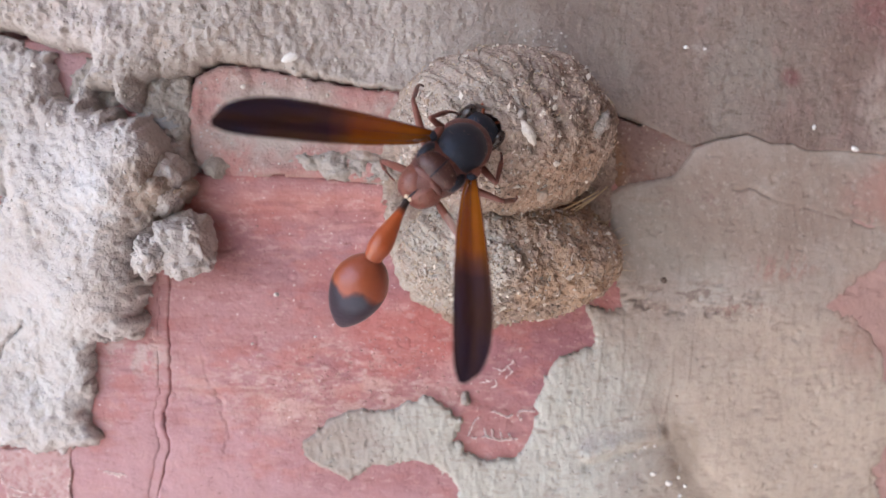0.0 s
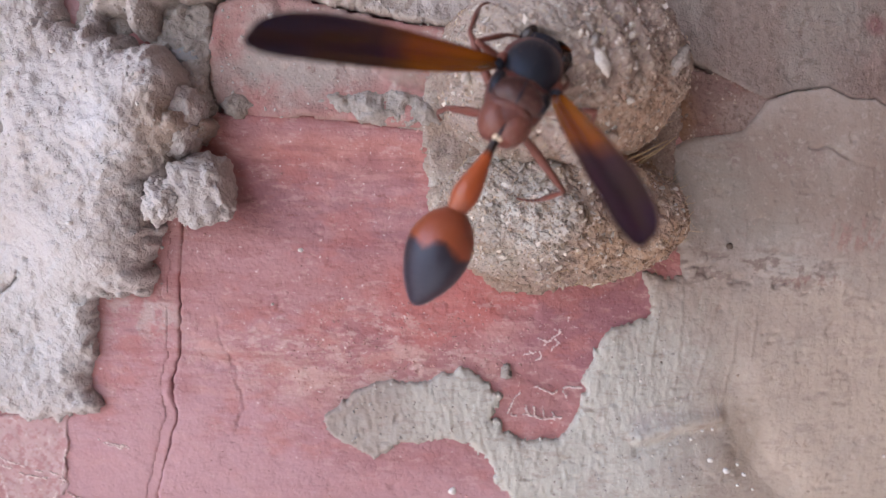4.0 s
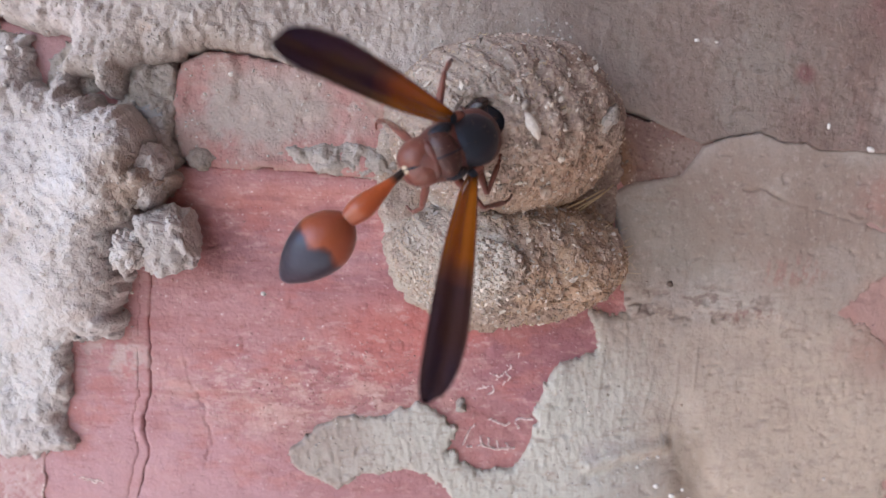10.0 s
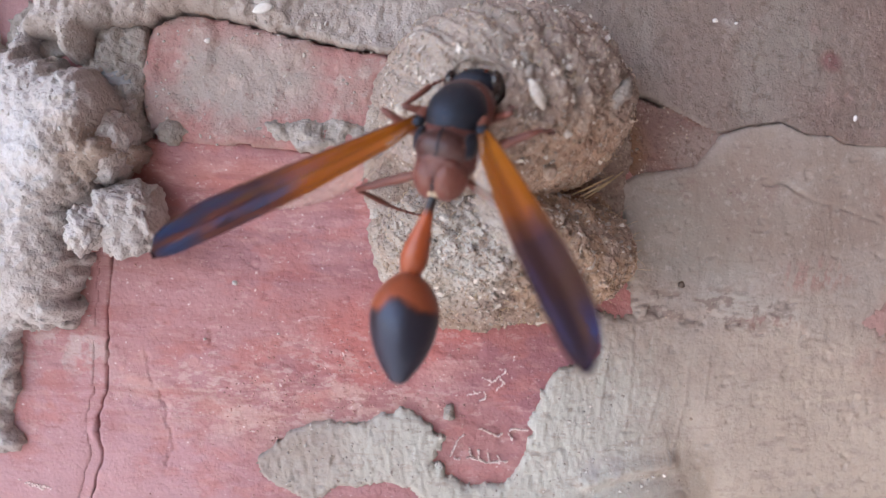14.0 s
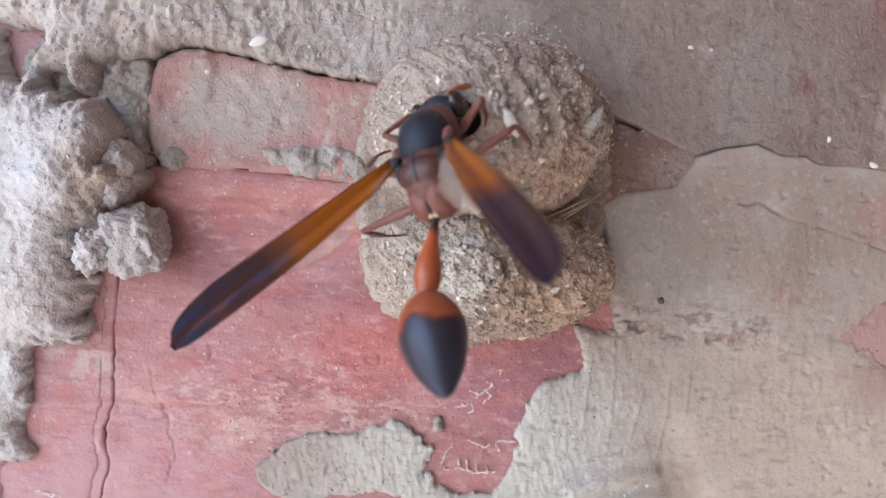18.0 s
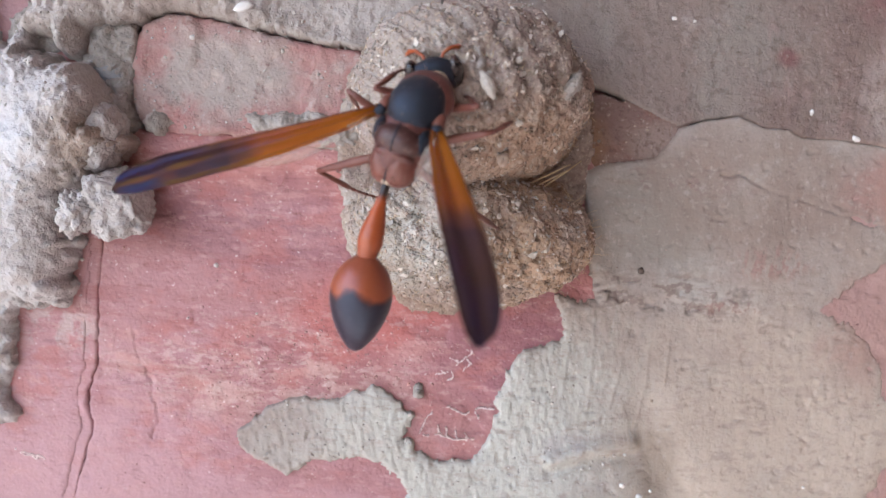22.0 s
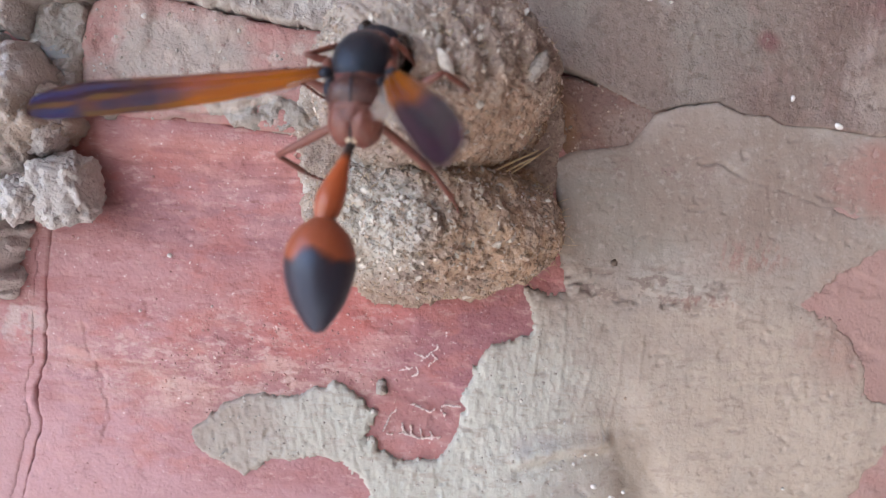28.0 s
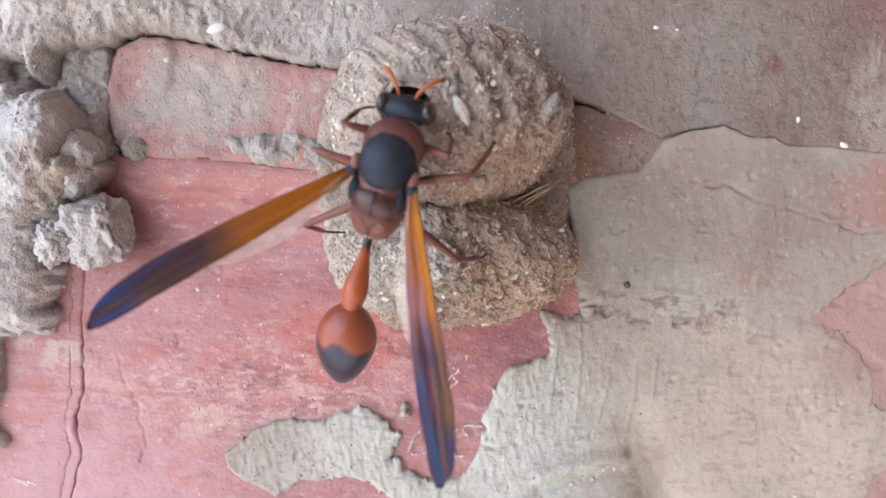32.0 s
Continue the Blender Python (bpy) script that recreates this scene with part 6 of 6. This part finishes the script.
FEET = {  # where each foot holds on to the nest: seconds, place (mm)
    ("front_leg", 1): [(0, 3.4, -12.6, 6.2), (13, 3.4, -12.6, 6.2), (14, 3.2, -12.6, 5.8), (29, 3.2, -12.6, 5.8), (30, 2.0, -12.6, 4.6), (32, 2.2, -12.6, 4.8)],
    ("front_leg", -1): [(0, 7.0, -12.8, 3.4), (13, 7.0, -12.8, 3.4), (14, 7.2, -12.8, 3.8), (29, 7.2, -12.8, 3.8), (30, 8.0, -13.2, 3.0), (32, 8.2, -13.2, 3.0)],
    ("middle_leg", 1): [(0, 0.2, -9.6, 8.9), (7, 1.0, -9.8, 9.4), (8, 2.9, -10, 10.0), (13, 2.9, -10, 10.0), (14, -0.6, -8.4, 2.4), (29, -0.6, -8.4, 2.4), (30, -0.6, -7.6, 0.6), (32, -0.6, -7.6, 0.6)],
    ("middle_leg", -1): [(0, 8.9, -10.6, -0.9), (13, 8.2, -10.6, -1.2), (14, 11.0, -11, 2.2), (21, 11.4, -11, 2.6), (29, 11.4, -11, 2.6), (30, 12.0, -11, 3.4), (32, 12.0, -11, 3.4)],
    ("hind_leg", 1): [(0, -2.6, -5, 0.8), (7, -2.6, -5, 0.8), (8, -4.6, -1.6, 5.6), (13, -4.8, -1.6, 5.6), (14, 1.2, -8, -4.4), (29, 0.6, -8, -4.2), (30, -0.7, -5.4, -5.2), (32, -0.7, -5.4, -5.2)],
    ("hind_leg", -1): [(0, 4.2, -8.6, -5.8), (7, 4.8, -8.6, -5.8), (8, -0.4, -3, -3.2), (13, -0.4, -3, -3.2), (14, 11.2, -8.4, -6.2), (29, 11.4, -8.4, -6.2), (30, 11.9, -8.2, -6.2), (32, 11.9, -8.2, -6.2)]}


def turn(axis, degrees):
    return Matrix.Rotation(radians(degrees), 3, axis)


def frame_of(forward, up):
    """A turn whose x axis is forward and whose z axis leans to up."""
    x = Vector(forward).normalized()
    y = Vector(up).cross(x).normalized()
    return Matrix((x, y, x.cross(y))).transposed()


NOD = [(0, 18), (0.6, 12), (0.9, 6), (1.3, 6), (2, 16), (6, 16), (6.8, 14), (7.2, 14), (8, 20), (12, 18), (12.7, 14), (13.3, 12), (14, 18), (16.5, 28), (17.5, 26), (19, 14), (21, 16), (22, 18), (23, 16), (25, 16), (25.5, 24), (27.5, 26), (29, 26), (29.5, 20), (30, 12), (31, 8), (32, 5)]
# how far each wing rolls about its length (degrees; 0: its upper face looks straight out from the wall)
ROLL_LEFT = [(0, 0), (13, 0), (14, -15), (16.5, -20), (18.5, -15), (21.2, -10), (22, -38), (22.8, -10), (27.2, -10), (28, -38), (28.6, -38), (29.1, -20), (29.5, 0), (30, 28), (32, 30)]
ROLL_RIGHT = [(0, 0), (0.5, 0), (0.9, 20), (1.3, 20), (1.8, 0), (12.3, 0), (12.7, 22), (13, 30), (13.6, 30), (14.2, 10), (14.8, 0), (16.5, -6), (20, -4), (22.5, -16), (25, -16), (27.5, 0), (29.3, 0), (30, 26), (32, 28)]


def wing_pose(sweep, lift, side, roll, body):
    a, e = radians(90 + sweep) * side, radians(lift)
    x = Vector((math.cos(e) * math.cos(a), math.cos(e) * math.sin(a), math.sin(e))).normalized()
    n = body.inverted() @ Vector((0, -1, 0))
    z = (n - x * n.dot(x)).normalized()
    z = z * math.cos(radians(roll)) + x.cross(z) * math.sin(radians(roll))
    m = Matrix((x, z.cross(x), z)).transposed()
    return Matrix.LocRotScale(Vector((-0.5, 2.15 * side, 1.3)) * MM, m.to_quaternion(), None)


def motions():
    upright = Matrix(((0, -1, 0), (0, 0, -1), (1, 0, 0)))
    rows = {key: [] for key in ("wasp", "head", "petiole", "gaster", "left", "right")}
    legs = [([], []) for _ in LEGS]
    for t, x, y, z, heading, dip, roll, wt, wd, at, ad, ls, ll, rs, rl in POSES:
        m3 = turn("Y", heading) @ turn("X", dip) @ turn("Z", roll) @ upright
        place = Vector((x, y, z))
        rows["wasp"].append((t, Matrix.LocRotScale(place * MM + Vector(UP), m3.to_quaternion(), None)))
        aim = m3.inverted() @ (Vector((5.0, -11.5, 4.8)) - place) - NECK
        yaw = max(-28.0, min(28.0, math.degrees(math.atan2(aim.y, max(aim.x, 0.5))))) * float(np.interp(t, (0, 29.5, 30.5), (1, 1, 0.2)))
        rows["head"].append((t, Matrix.LocRotScale(NECK * MM, (turn("Z", yaw) @ turn("Y", float(np.interp(t, *zip(*NOD))))).to_quaternion(), None)))
        waist, belly = turn("Z", wt) @ turn("Y", wd), turn("Z", at) @ turn("Y", ad)
        rows["petiole"].append((t, Matrix.LocRotScale(Vector((-4.4, 0, -0.6)) * MM, waist.to_quaternion(), None)))
        rows["gaster"].append((t, Matrix.LocRotScale(Vector((-5.4, 0, 0)) * MM, (waist.inverted() @ belly).to_quaternion(), None)))
        rows["left"].append((t, wing_pose(ls, ll, 1, float(np.interp(t, *zip(*ROLL_LEFT))), m3)))
        rows["right"].append((t, wing_pose(rs, rl, -1, float(np.interp(t, *zip(*ROLL_RIGHT))), m3)))
        for (leg, shin, hip, l1, l2, side, name), (up_rows, low_rows) in zip(LEGS, legs):
            keys = FEET[name, side]
            foot = Vector([float(np.interp(t, [k[0] for k in keys], [k[c] for k in keys])) for c in (1, 2, 3)])
            d = m3.inverted() @ (foot - place) - hip
            reach = min(max(d.length, abs(l1 - l2) * 1.1), (l1 + l2) * 0.985)
            d = d.normalized()
            cosine = (l1 * l1 + reach * reach - l2 * l2) / (2 * l1 * reach)
            out = Vector((-0.5 if name == "hind_leg" else 0.1, 1.0 * side, 0.75))
            out = (out - d * out.dot(d)).normalized()
            knee = d * (l1 * cosine) + out * (l1 * math.sqrt(max(0.0, 1 - cosine * cosine)))
            thigh = frame_of(knee, out)
            shank = frame_of(d * reach - knee, out)
            up_rows.append((t, Matrix.LocRotScale(hip * MM, thigh.to_quaternion(), None)))
            low_rows.append((t, Matrix.LocRotScale(Vector((l1 * MM, 0, 0)), (thigh.inverted() @ shank).to_quaternion(), None)))
    walk(wasp, rows["wasp"])
    walk(head, rows["head"])
    walk(petiole, rows["petiole"])
    walk(gaster, rows["gaster"])
    walk(left_wing, rows["left"])
    walk(right_wing, rows["right"])
    for (leg, shin, *_), (up_rows, low_rows) in zip(LEGS, legs):
        walk(leg, up_rows)
        walk(shin, low_rows)


motions()
